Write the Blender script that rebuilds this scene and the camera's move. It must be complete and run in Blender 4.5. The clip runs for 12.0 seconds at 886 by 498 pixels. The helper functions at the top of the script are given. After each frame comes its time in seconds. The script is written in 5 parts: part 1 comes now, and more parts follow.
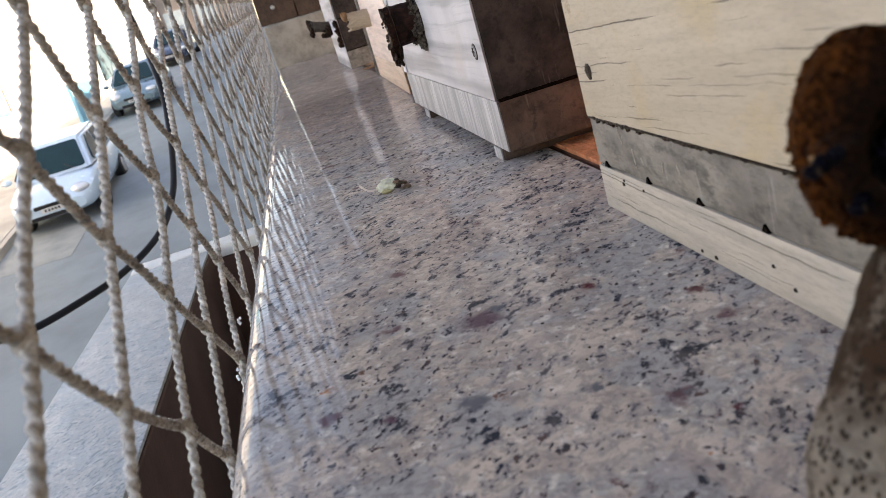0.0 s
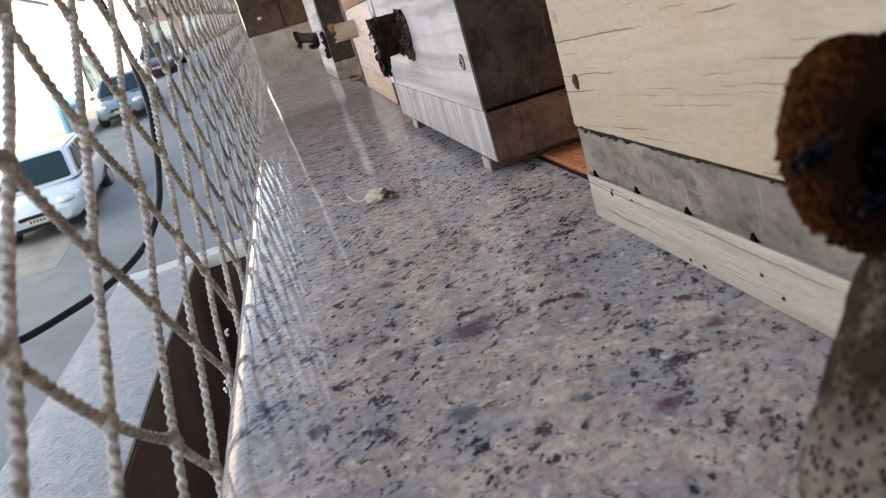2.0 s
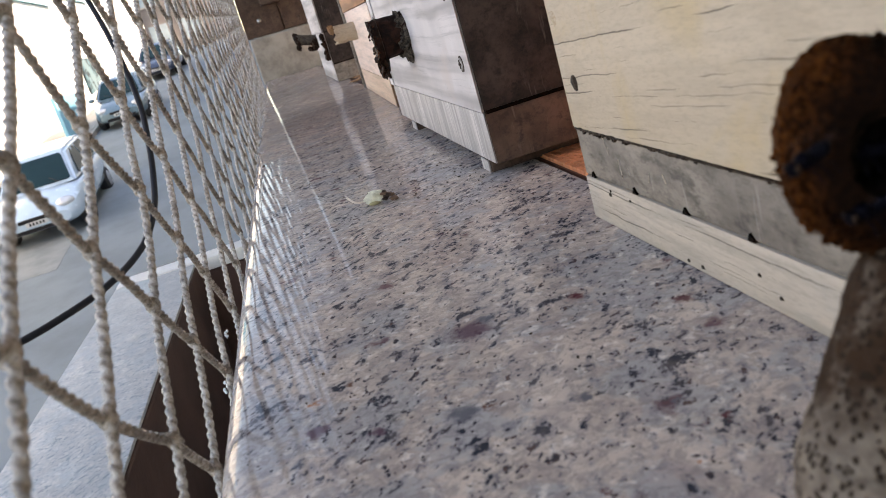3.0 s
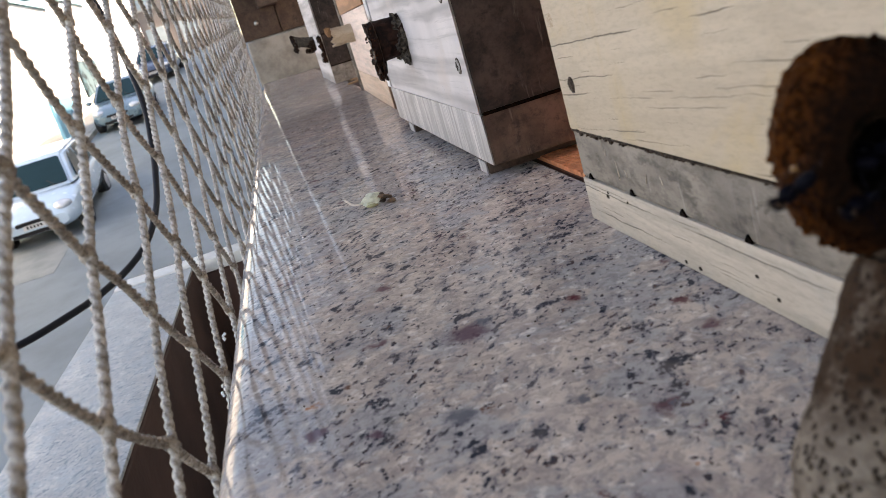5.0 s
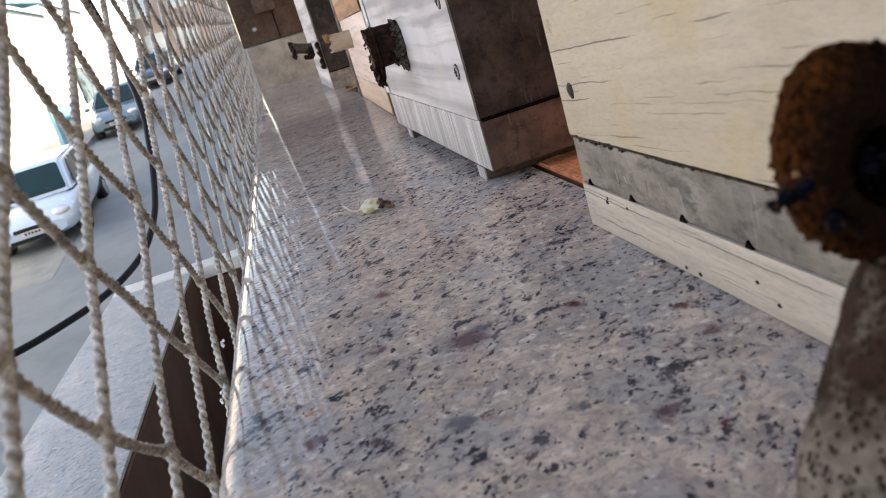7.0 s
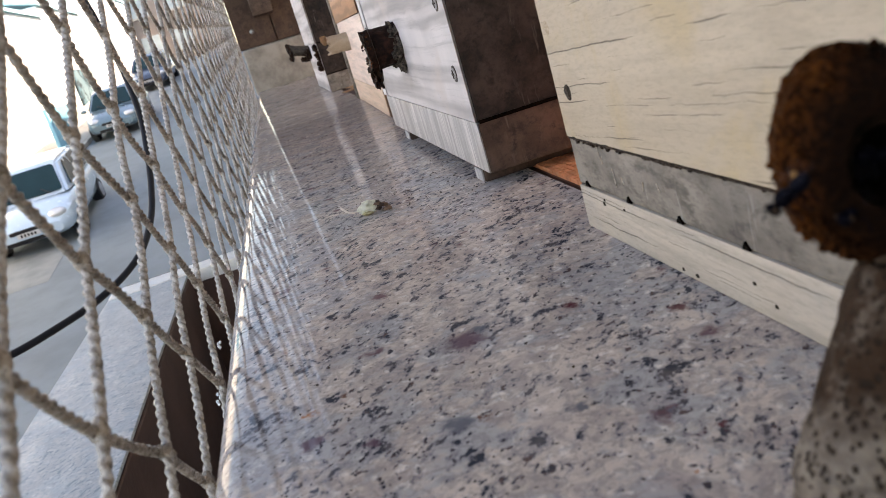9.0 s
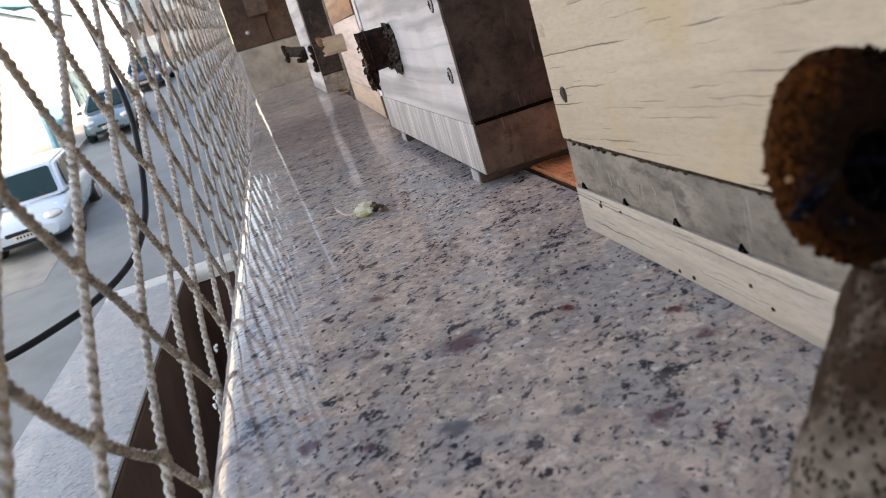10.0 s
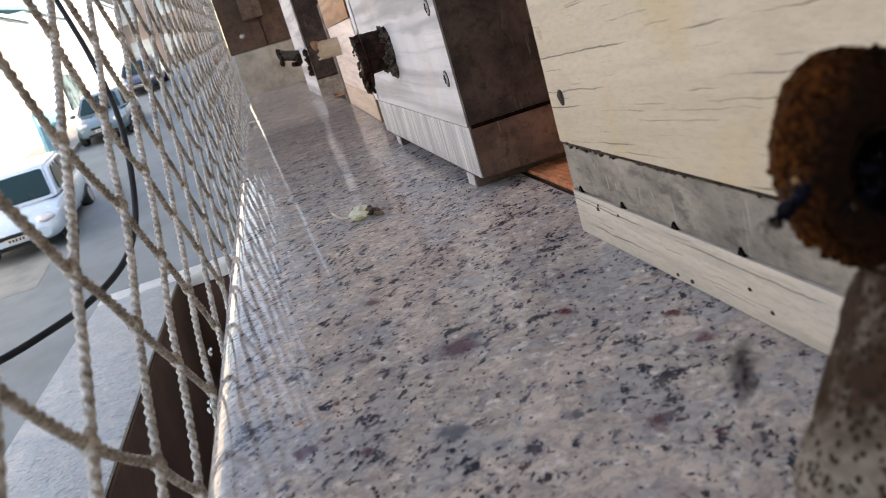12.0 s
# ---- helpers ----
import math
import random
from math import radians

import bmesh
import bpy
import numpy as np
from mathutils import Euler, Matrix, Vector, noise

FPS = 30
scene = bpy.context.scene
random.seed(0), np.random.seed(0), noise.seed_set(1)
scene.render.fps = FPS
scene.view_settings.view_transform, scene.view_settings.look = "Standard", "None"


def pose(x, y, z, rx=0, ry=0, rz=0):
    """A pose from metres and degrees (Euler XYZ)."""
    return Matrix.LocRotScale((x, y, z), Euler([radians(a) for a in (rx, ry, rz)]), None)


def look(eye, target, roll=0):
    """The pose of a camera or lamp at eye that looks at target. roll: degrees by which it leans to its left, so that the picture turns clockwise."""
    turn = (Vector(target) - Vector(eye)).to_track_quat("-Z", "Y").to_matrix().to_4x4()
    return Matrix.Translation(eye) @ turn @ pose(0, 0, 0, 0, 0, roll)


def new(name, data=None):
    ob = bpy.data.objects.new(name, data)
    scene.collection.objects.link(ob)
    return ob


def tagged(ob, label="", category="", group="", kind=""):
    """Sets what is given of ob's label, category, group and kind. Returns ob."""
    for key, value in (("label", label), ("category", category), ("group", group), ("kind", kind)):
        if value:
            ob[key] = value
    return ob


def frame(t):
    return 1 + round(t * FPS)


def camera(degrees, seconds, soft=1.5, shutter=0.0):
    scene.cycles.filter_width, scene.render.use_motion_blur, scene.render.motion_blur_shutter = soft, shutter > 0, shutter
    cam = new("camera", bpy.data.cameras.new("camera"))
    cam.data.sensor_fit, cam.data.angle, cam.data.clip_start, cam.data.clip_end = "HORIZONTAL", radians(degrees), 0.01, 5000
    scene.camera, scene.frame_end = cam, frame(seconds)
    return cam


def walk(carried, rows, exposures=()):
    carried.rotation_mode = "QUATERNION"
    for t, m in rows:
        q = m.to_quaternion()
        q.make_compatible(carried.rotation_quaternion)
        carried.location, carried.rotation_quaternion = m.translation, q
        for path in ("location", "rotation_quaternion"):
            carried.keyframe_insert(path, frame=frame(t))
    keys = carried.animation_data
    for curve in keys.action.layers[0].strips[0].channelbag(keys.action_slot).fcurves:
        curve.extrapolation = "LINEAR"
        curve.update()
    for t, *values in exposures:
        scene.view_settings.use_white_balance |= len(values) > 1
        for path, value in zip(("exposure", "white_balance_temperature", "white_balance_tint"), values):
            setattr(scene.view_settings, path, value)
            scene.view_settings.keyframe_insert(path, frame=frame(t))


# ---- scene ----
cam = camera(58.5, 12.0, soft=0.7, shutter=0.4)
PATH = [
    (0, (0.00021, 0.00013, 0.07999), (0.10285, 0.94667, -0.22585), -16.789),
    (0.5, (0.00016, 0.00044, 0.07991), (0.10805, 0.94622, -0.22644), -16.782),
    (1, (0.00012, 0.00058, 0.07995), (0.11359, 0.94640, -0.22425), -16.748),
    (1.5, (0.00011, 0.00042, 0.07987), (0.11748, 0.94691, -0.22076), -16.743),
    (2, (0.00012, 0.00073, 0.07980), (0.12110, 0.94756, -0.21831), -16.710),
    (2.5, (0.00006, 0.00050, 0.07969), (0.12228, 0.94754, -0.21724), -16.731),
    (3, (0.00003, 0.00003, 0.07972), (0.12243, 0.94734, -0.21630), -16.757),
    (5, (0.00024, 0.00016, 0.07977), (0.12559, 0.94749, -0.21494), -16.903),
    (5.5, (0.00018, 0.00034, 0.07974), (0.12595, 0.94763, -0.21492), -16.901),
    (6, (0.00021, 0.00051, 0.07984), (0.12795, 0.94820, -0.21268), -16.915),
    (6.5, (0.00023, 0.00068, 0.07999), (0.12997, 0.94873, -0.21048), -16.917),
    (7, (0.00012, 0.00069, 0.07983), (0.12958, 0.94929, -0.20895), -16.942),
    (9, (-0.00011, 0.00075, 0.07949), (0.13425, 0.94929, -0.20726), -16.776),
    (9.5, (0.00046, 0.00109, 0.08020), (0.13782, 0.94902, -0.20713), -16.779),
    (10, (0.00021, 0.00098, 0.08001), (0.13848, 0.94872, -0.20751), -16.906),
    (10.5, (0.00022, 0.00134, 0.08007), (0.13993, 0.94896, -0.20715), -16.934),
    (11, (0.00016, 0.00109, 0.07995), (0.14078, 0.94911, -0.20551), -16.939),
    (11.5, (0.00008, 0.00119, 0.07985), (0.14287, 0.94905, -0.20506), -16.858),
    (12, (-0.00045, 0.00229, 0.07958), (0.14677, 0.94958, -0.20498), -16.664),
]
walk(cam, [(t, look(eye, aim, roll)) for t, eye, aim, roll in PATH], [(0, 2.15, 8550, 18.5), (12, 2.15, 8550, 18.5)])
cam.data.dof.use_dof = True
cam.data.dof.focus_distance = 0.36
cam.data.dof.aperture_fstop = 40.0

# ---- light ----
SUN_ELEVATION, SUN_TURN = 46.0, 97.0
world = bpy.data.worlds.new("sky")
scene.world = world
world.use_nodes = True
wt = world.node_tree
sky = wt.nodes.new("ShaderNodeTexSky")
sky.sky_type = "NISHITA"
sky.sun_disc = False
sky.sun_elevation = radians(SUN_ELEVATION)
sky.sun_rotation = radians(SUN_TURN)
wt.nodes["Background"].inputs["Strength"].default_value = 0.15
wt.links.new(sky.outputs["Color"], wt.nodes["Background"].inputs["Color"])
sun_data = bpy.data.lights.new("sun", "SUN")
sun_data.energy, sun_data.angle, sun_data.color = 4.0, radians(0.6), (1.0, 0.95, 0.87)
sun = new("sun", sun_data)
az = radians(SUN_TURN)
sun.matrix_world = look((0, 0, 0), (-math.sin(az) * math.cos(radians(SUN_ELEVATION)), -math.cos(az) * math.cos(radians(SUN_ELEVATION)), -math.sin(radians(SUN_ELEVATION))))


# ---- materials ----
class Graph:
    """A short way to wire one node material."""

    def __init__(self, name, rough=0.6, metal=0.0):
        self.m = bpy.data.materials.new(name)
        self.m.use_nodes = True
        self.t = self.m.node_tree
        self.b = self.t.nodes["Principled BSDF"]
        self.b.inputs["Roughness"].default_value = rough
        self.b.inputs["Metallic"].default_value = metal
        self.co = self.t.nodes.new("ShaderNodeTexCoord").outputs["Object"]

    def put(self, socket, value):
        if isinstance(value, bpy.types.NodeSocket):
            self.t.links.new(value, socket)
        elif value is not None:
            if socket.type == "RGBA" and len(value) == 3:
                value = (*value, 1)
            socket.default_value = value

    def spread(self, shift=7.0):
        """Object coordinates moved by the object's own random number."""
        info = self.t.nodes.new("ShaderNodeObjectInfo")
        s = self.math("MULTIPLY", info.outputs["Random"], shift)
        n = self.t.nodes.new("ShaderNodeVectorMath")
        self.put(n.inputs[0], self.co)
        self.put(n.inputs[1], s)
        self.co = n.outputs[0]
        return self

    def scaled(self, x, y, z, co=None, turn=(0, 0, 0)):
        n = self.t.nodes.new("ShaderNodeMapping")
        self.put(n.inputs["Vector"], co or self.co)
        n.inputs["Scale"].default_value = (x, y, z)
        n.inputs["Rotation"].default_value = turn
        return n.outputs[0]

    def noise(self, scale, detail=4.0, rough=0.55, co=None, warp=0.0, color=False):
        n = self.t.nodes.new("ShaderNodeTexNoise")
        self.put(n.inputs["Vector"], co or self.co)
        n.inputs["Scale"].default_value, n.inputs["Detail"].default_value = scale, detail
        n.inputs["Roughness"].default_value, n.inputs["Distortion"].default_value = rough, warp
        return n.outputs["Color" if color else "Fac"]

    def cells(self, scale, co=None, feature="F1", out="Distance", random=1.0):
        n = self.t.nodes.new("ShaderNodeTexVoronoi")
        n.feature = feature
        self.put(n.inputs["Vector"], co or self.co)
        n.inputs["Scale"].default_value, n.inputs["Randomness"].default_value = scale, random
        return n.outputs[out]

    def math(self, op, a, b=0.0, c=0.0):
        n = self.t.nodes.new("ShaderNodeMath")
        n.operation = op
        for s, v in zip(n.inputs, (a, b, c)):
            self.put(s, v)
        return n.outputs[0]

    def ramp(self, value, low, high, a=0.0, b=1.0):
        n = self.t.nodes.new("ShaderNodeMapRange")
        n.interpolation_type = "SMOOTHSTEP"
        for s, v in zip(n.inputs, (value, low, high, a, b)):
            self.put(s, v)
        return n.outputs[0]

    def mix(self, fac, a, b, blend="MIX"):
        n = self.t.nodes.new("ShaderNodeMix")
        n.data_type, n.blend_type = "RGBA", blend
        self.put(n.inputs[0], fac)
        self.put(n.inputs[6], a)
        self.put(n.inputs[7], b)
        return n.outputs[2]

    def bent(self, amount, scale, co=None):
        """Coordinates warped by a noise."""
        c = self.noise(scale, 3, color=True, co=co)
        n = self.t.nodes.new("ShaderNodeVectorMath")
        n.operation = "MULTIPLY_ADD"
        self.put(n.inputs[0], c)
        n.inputs[1].default_value = (amount,) * 3
        self.put(n.inputs[2], co or self.co)
        return n.outputs[0]

    def bump(self, height, strength=0.3, distance=0.001):
        n = self.t.nodes.new("ShaderNodeBump")
        n.inputs["Strength"].default_value, n.inputs["Distance"].default_value = strength, distance
        self.put(n.inputs["Height"], height)
        self.put(self.b.inputs["Normal"], n.outputs[0])

    def done(self, color=None, rough=None):
        self.put(self.b.inputs["Base Color"], color)
        self.put(self.b.inputs["Roughness"], rough)
        return self.m


def granite(name, gloss=0.08, marks=(), bleached=0.0, dusty=(0.28, 0.68)):
    """Polished cream granite: cloudy cream and blue-grey feldspar, dark mica flecks in grey veils, wine-red garnets."""
    g = Graph(name)
    w = g.bent(0.010, 120)
    col = g.mix(g.ramp(g.noise(75, 8, 0.7, w), 0.36, 0.64), (0.64, 0.52, 0.435), (0.42, 0.335, 0.295))
    col = g.mix(g.ramp(g.noise(38, 8, 0.7, g.bent(0.014, 70)), 0.48, 0.58, 0, 0.85), col, (0.41, 0.385, 0.375))
    col = g.mix(g.ramp(g.noise(31, 6, 0.65, w), 0.57, 0.70, 0, 0.45), col, (0.44, 0.335, 0.315))
    col = g.mix(g.ramp(g.cells(190, g.bent(0.008, 260)), 0.10, 0.36, 0.65, 0), col, (0.82, 0.735, 0.665))
    col = g.mix(g.ramp(g.noise(380, 5, 0.7, w), 0.38, 0.56, 0.50, 0), col, (0.20, 0.172, 0.165))
    swarm = g.noise(46, 3, 0.6)
    # mica: dark flecks drawn out one way, each in a grey see-through veil
    drawn = g.scaled(1.35, 0.74, 1, g.scaled(1, 1, 1, g.bent(0.0035, 190, g.bent(0.0012, 520)), (0, 0, 0.6)))
    fray = g.math("MULTIPLY_ADD", g.noise(820, 4, 0.7), 0.34, -0.17)
    for scale, few, many, veil, core, tint_a, tint_b in ((215, 0.690, 0.600, 0.095, 0.045, (0.024, 0.028, 0.040), (0.085, 0.072, 0.074)), (420, 0.690, 0.605, 0.075, 0.045, (0.032, 0.030, 0.038), (0.11, 0.068, 0.060))):
        f = g.noise(scale, 2, 0.5, drawn)
        d = g.math("ADD", g.math("SUBTRACT", f, g.ramp(swarm, 0.34, 0.66, few, many)), fray)
        col = g.mix(g.ramp(d, -veil, 0.01, 0, 0.62), col, (0.205, 0.19, 0.205))
        tint = g.mix(g.ramp(g.noise(scale * 0.55, 2), 0.42, 0.58), tint_a, tint_b)
        col = g.mix(g.ramp(d, 0.0, core, 0, 0.95), col, tint)
    # small round specks
    speck = g.math("MULTIPLY", g.ramp(g.cells(430, g.bent(0.003, 300)), 0.12, 0.26, 0.92, 0), g.ramp(g.noise(160, 2, 0.5), 0.55, 0.58))
    col = g.mix(speck, col, (0.035, 0.028, 0.03))
    speck = g.math("MULTIPLY", g.ramp(g.cells(205, g.bent(0.006, 300)), 0.09, 0.22, 0.9, 0), g.ramp(g.noise(70, 2, 0.5), 0.53, 0.56))
    col = g.mix(speck, col, (0.035, 0.035, 0.046))
    wine = g.math("MULTIPLY", g.ramp(g.cells(66, g.bent(0.016, 170)), 0.08, 0.28, 0.85, 0), g.ramp(g.noise(33, 2), 0.53, 0.58))
    col = g.mix(wine, col, (0.14, 0.065, 0.075))
    paint = {"K": (0.03, 0.028, 0.036), "G": (0.12, 0.12, 0.14), "W": (0.11, 0.025, 0.03), "P": (0.12, 0.065, 0.085), "O": (0.42, 0.13, 0.03), "R": (0.13, 0.05, 0.03)}
    fine = g.bent(0.0065, 260, g.bent(0.0022, 900))
    for x, y, r, k in marks:
        n = g.t.nodes.new("ShaderNodeVectorMath")
        n.operation = "DISTANCE"
        g.put(n.inputs[0], fine)
        n.inputs[1].default_value = (x + 0.0043, y + 0.0043, 0.0043)
        col = g.mix(g.ramp(n.outputs["Value"], r * 0.45, r * 1.3, 0.9, 0), col, paint[k])
    # a patchy grey-brown tone, stronger along the far stretch
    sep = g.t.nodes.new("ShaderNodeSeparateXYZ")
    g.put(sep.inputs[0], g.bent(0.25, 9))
    far_tone = g.math("MULTIPLY", g.ramp(sep.outputs["Y"], 0.50, 1.05), g.ramp(g.noise(26, 5, 0.65), 0.30, 0.60, 0.35, 0.8))
    col = g.mix(far_tone, col, (0.235, 0.195, 0.172))
    if bleached:
        col = g.mix(bleached, col, (0.70, 0.79, 0.77))
    g.b.inputs["Specular IOR Level"].default_value = 0.25
    g.bump(g.math("ADD", g.noise(900, 3), g.math("MULTIPLY", g.noise(210, 4, 0.65), 1.5)), 0.012, 0.0005)
    dust = g.t.nodes.new("ShaderNodeBsdfDiffuse")
    g.put(dust.inputs["Color"], col)
    both = g.t.nodes.new("ShaderNodeMixShader")
    sep = g.t.nodes.new("ShaderNodeSeparateXYZ")
    g.put(sep.inputs[0], g.bent(0.016, 60))
    # rain keeps the outer rim cleaner
    washed = g.ramp(sep.outputs["X"], -0.036, 0.010, 0.50, 1.0)
    g.put(both.inputs[0], g.math("MULTIPLY", washed, g.ramp(g.noise(70, 6, 0.7, g.bent(0.02, 40)), 0.32, 0.66, *dusty)))
    g.put(both.inputs[1], g.b.outputs[0])
    g.put(both.inputs[2], dust.outputs[0])
    g.put(g.t.nodes["Material Output"].inputs["Surface"], both.outputs[0])
    return g.done(col, g.ramp(g.noise(60, 6, 0.7), 0.35, 0.65, gloss, gloss * 2.2))


def wood(name, a, b, grain="y", fine=420.0, rough=0.6, cracks=0.0, stain=None, crack_color=(0.05, 0.04, 0.03), relief=0.35, knots=0.0, streak=0.55, tilt=0.0):
    """Sawn board; grain runs along one axis of the thing."""
    g = Graph(name, rough).spread()
    if tilt:
        g.co = g.scaled(1, 1, 1, None, (tilt, 0, 0))
    s = {"x": (0.05, 1, 1), "y": (1, 0.05, 1), "z": (1, 1, 0.05)}[grain]
    co = g.scaled(*s, g.bent(0.006, 14))
    broad = g.noise(fine * 0.16, 4, 0.6, co, 0.3)
    thin = g.noise(fine, 4, 0.65, co)
    col = g.mix(g.ramp(broad, 0.3, 0.7), a, b)
    col = g.mix(g.ramp(thin, 0.42, 0.66, 0, streak), col, tuple(v * 0.55 for v in a))
    if knots:
        rings = g.t.nodes.new("ShaderNodeTexWave")
        rings.wave_type = "RINGS"
        g.put(rings.inputs["Vector"], g.scaled(*s, g.bent(0.03, 9)))
        rings.inputs["Scale"].default_value = 26
        rings.inputs["Distortion"].default_value = 7
        rings.inputs["Detail"].default_value = 2
        col = g.mix(g.math("MULTIPLY", g.ramp(rings.outputs["Fac"], 0.35, 0.9), knots), col, tuple(v * 0.55 for v in b))
    if stain:
        col = g.mix(g.ramp(g.noise(22, 5, 0.62, warp=0.6), 0.48, 0.72, 0, 0.7), col, stain)
    if cracks >= 0.9:
        col = g.mix(g.ramp(g.noise(34, 5, 0.65, g.scaled(1, 0.6, 1.4)), 0.52, 0.70, 0, 0.5), col, tuple(v * 0.66 for v in a))
    col = g.mix(g.ramp(g.noise(900, 4, 0.7, g.scaled(*{"x": (0.25, 1, 1), "y": (1, 0.25, 1), "z": (1, 1, 0.25)}[grain])), 0.42, 0.72, 0, 0.32), col, tuple(v * 0.6 for v in b))
    h = thin
    if cracks:
        # straight checks that follow the grain: one possible line in each narrow band, shown in stretches
        sep = g.t.nodes.new("ShaderNodeSeparateXYZ")
        g.put(sep.inputs[0], g.bent(0.0007, 230, g.bent(0.0018, 45)))
        along, across = {"x": ("X", "Z"), "y": ("Y", "Z"), "z": ("Z", "Y")}[grain]
        cut = None
        for bands, reach, low, wide in ((135.0, 26.0, 0.44, 0.034), (330.0, 48.0, 0.52, 0.045)):
            v = g.math("MULTIPLY", sep.outputs[across], bands)
            band = g.math("FLOOR", v)
            white = g.t.nodes.new("ShaderNodeTexWhiteNoise")
            white.noise_dimensions = "1D"
            g.put(white.inputs["W"], band)
            off = g.math("ABSOLUTE", g.math("SUBTRACT", g.math("FRACT", v), g.ramp(white.outputs["Value"], 0, 1, 0.22, 0.78)))
            both = g.t.nodes.new("ShaderNodeCombineXYZ")
            g.put(both.inputs[0], g.math("MULTIPLY", sep.outputs[along], reach))
            g.put(both.inputs[1], g.math("MULTIPLY", band, 7.31))
            here = g.ramp(g.noise(1.0, 2, 0.5, both.outputs[0]), low, low + 0.17)
            one = g.math("MULTIPLY", g.ramp(g.math("DIVIDE", off, g.math("MULTIPLY_ADD", here, wide, 0.0001)), 0.35, 1.0, cracks * 0.8, 0), g.ramp(here, 0.0, 0.15))
            cut = one if cut is None else g.math("MAXIMUM", cut, one)
        col = g.mix(cut, col, crack_color)
        h = g.math("SUBTRACT", thin, g.math("MULTIPLY", cut, 2.0))
    g.b.inputs["Specular IOR Level"].default_value = 0.25
    g.bump(h, relief, 0.0006)
    return g.done(col, g.ramp(broad, 0.3, 0.7, rough - 0.08, rough + 0.1))


def banded(name, pale, grey, warm):
    """Whitewashed board: the grain shows through as broad grey bands that drift along it."""
    g = Graph(name, 0.6).spread()
    co = g.scaled(1, 0.025, 1, g.bent(0.006, 14))
    broad = g.noise(62, 3, 0.55, co)
    thin = g.noise(330, 4, 0.65, co)
    col = g.mix(g.ramp(g.noise(20, 4, 0.6), 0.35, 0.68), pale, tuple(v * 0.86 for v in pale))
    col = g.mix(g.ramp(broad, 0.46, 0.64, 0, 0.8), col, grey)
    col = g.mix(g.ramp(thin, 0.52, 0.70, 0, 0.34), col, tuple(v * 0.8 for v in grey))
    col = g.mix(g.ramp(g.noise(30, 4, 0.6, g.scaled(1, 0.5, 1)), 0.56, 0.70, 0, 0.45), col, warm)
    col = g.mix(g.ramp(g.noise(700, 3, 0.7), 0.62, 0.74, 0, 0.35), col, tuple(v * 0.6 for v in grey))
    g.b.inputs["Specular IOR Level"].default_value = 0.25
    g.bump(g.math("ADD", thin, g.math("MULTIPLY", broad, 2.0)), 0.25, 0.0006)
    return g.done(col)


def weathered(name, a, b, dark, pale):
    """Grey unpainted board: blotched, stained, scraped across the grain."""
    g = Graph(name, 0.7).spread()
    col = g.mix(g.ramp(g.noise(55, 6, 0.65, g.scaled(1, 0.6, 1, g.bent(0.01, 60))), 0.34, 0.66), a, b)
    col = g.mix(g.ramp(g.noise(120, 6, 0.7, g.scaled(1, 0.5, 1.3)), 0.52, 0.68, 0, 0.7), col, dark)
    col = g.mix(g.ramp(g.noise(340, 5, 0.7, g.scaled(1, 0.35, 1)), 0.45, 0.70, 0, 0.5), col, dark)
    scrape = g.noise(420, 3, 0.6, g.scaled(1, 1, 0.10, g.bent(0.004, 60), (0.3, 0, 0)))
    col = g.mix(g.math("MULTIPLY", g.ramp(scrape, 0.58, 0.74, 0, 0.4), g.ramp(g.noise(38, 2), 0.48, 0.6)), col, pale)
    g.b.inputs["Specular IOR Level"].default_value = 0.25
    g.bump(g.noise(500, 5, 0.7, g.scaled(1, 0.3, 1)), 0.4, 0.0006)
    return g.done(col)


def braid(name, a, b):
    """Synthetic fibre cord: fine crossing filaments, dulled by dust in patches."""
    g = Graph(name, 0.35).spread()
    col = g.mix(g.ramp(g.noise(260, 4, 0.6), 0.35, 0.65), a, b)
    col = g.mix(g.ramp(g.noise(1500, 3, 0.7), 0.45, 0.68, 0, 0.55), col, tuple(v * 0.42 for v in b))
    g.b.inputs["Specular IOR Level"].default_value = 0.9
    g.bump(g.noise(2600, 3, 0.6), 0.8, 0.0005)
    return g.done(col, g.ramp(g.noise(1100, 2), 0.35, 0.65, 0.12, 0.4))


def plaster(name, a, b, size=6.0, rough=0.85, relief=0.3):
    g = Graph(name, rough)
    col = g.mix(g.ramp(g.noise(size, 6, 0.6), 0.35, 0.7), a, b)
    col = g.mix(g.ramp(g.noise(size * 9, 4), 0.55, 0.75, 0, 0.3), col, tuple(v * 0.7 for v in a))
    g.bump(g.noise(size * 30, 4), relief, 0.002)
    return g.done(col)


def plain(name, color, rough=0.5, metal=0.0, vary=0.12, size=40.0, coat=0.0):
    g = Graph(name, rough, metal)
    col = g.mix(g.ramp(g.noise(size, 4), 0.3, 0.7), color, tuple(v * (1 - vary) for v in color))
    if coat:
        g.b.inputs["Coat Weight"].default_value = coat
    return g.done(col, g.ramp(g.noise(size * 3, 3), 0.3, 0.7, rough * 0.9, min(1, rough * 1.1)))


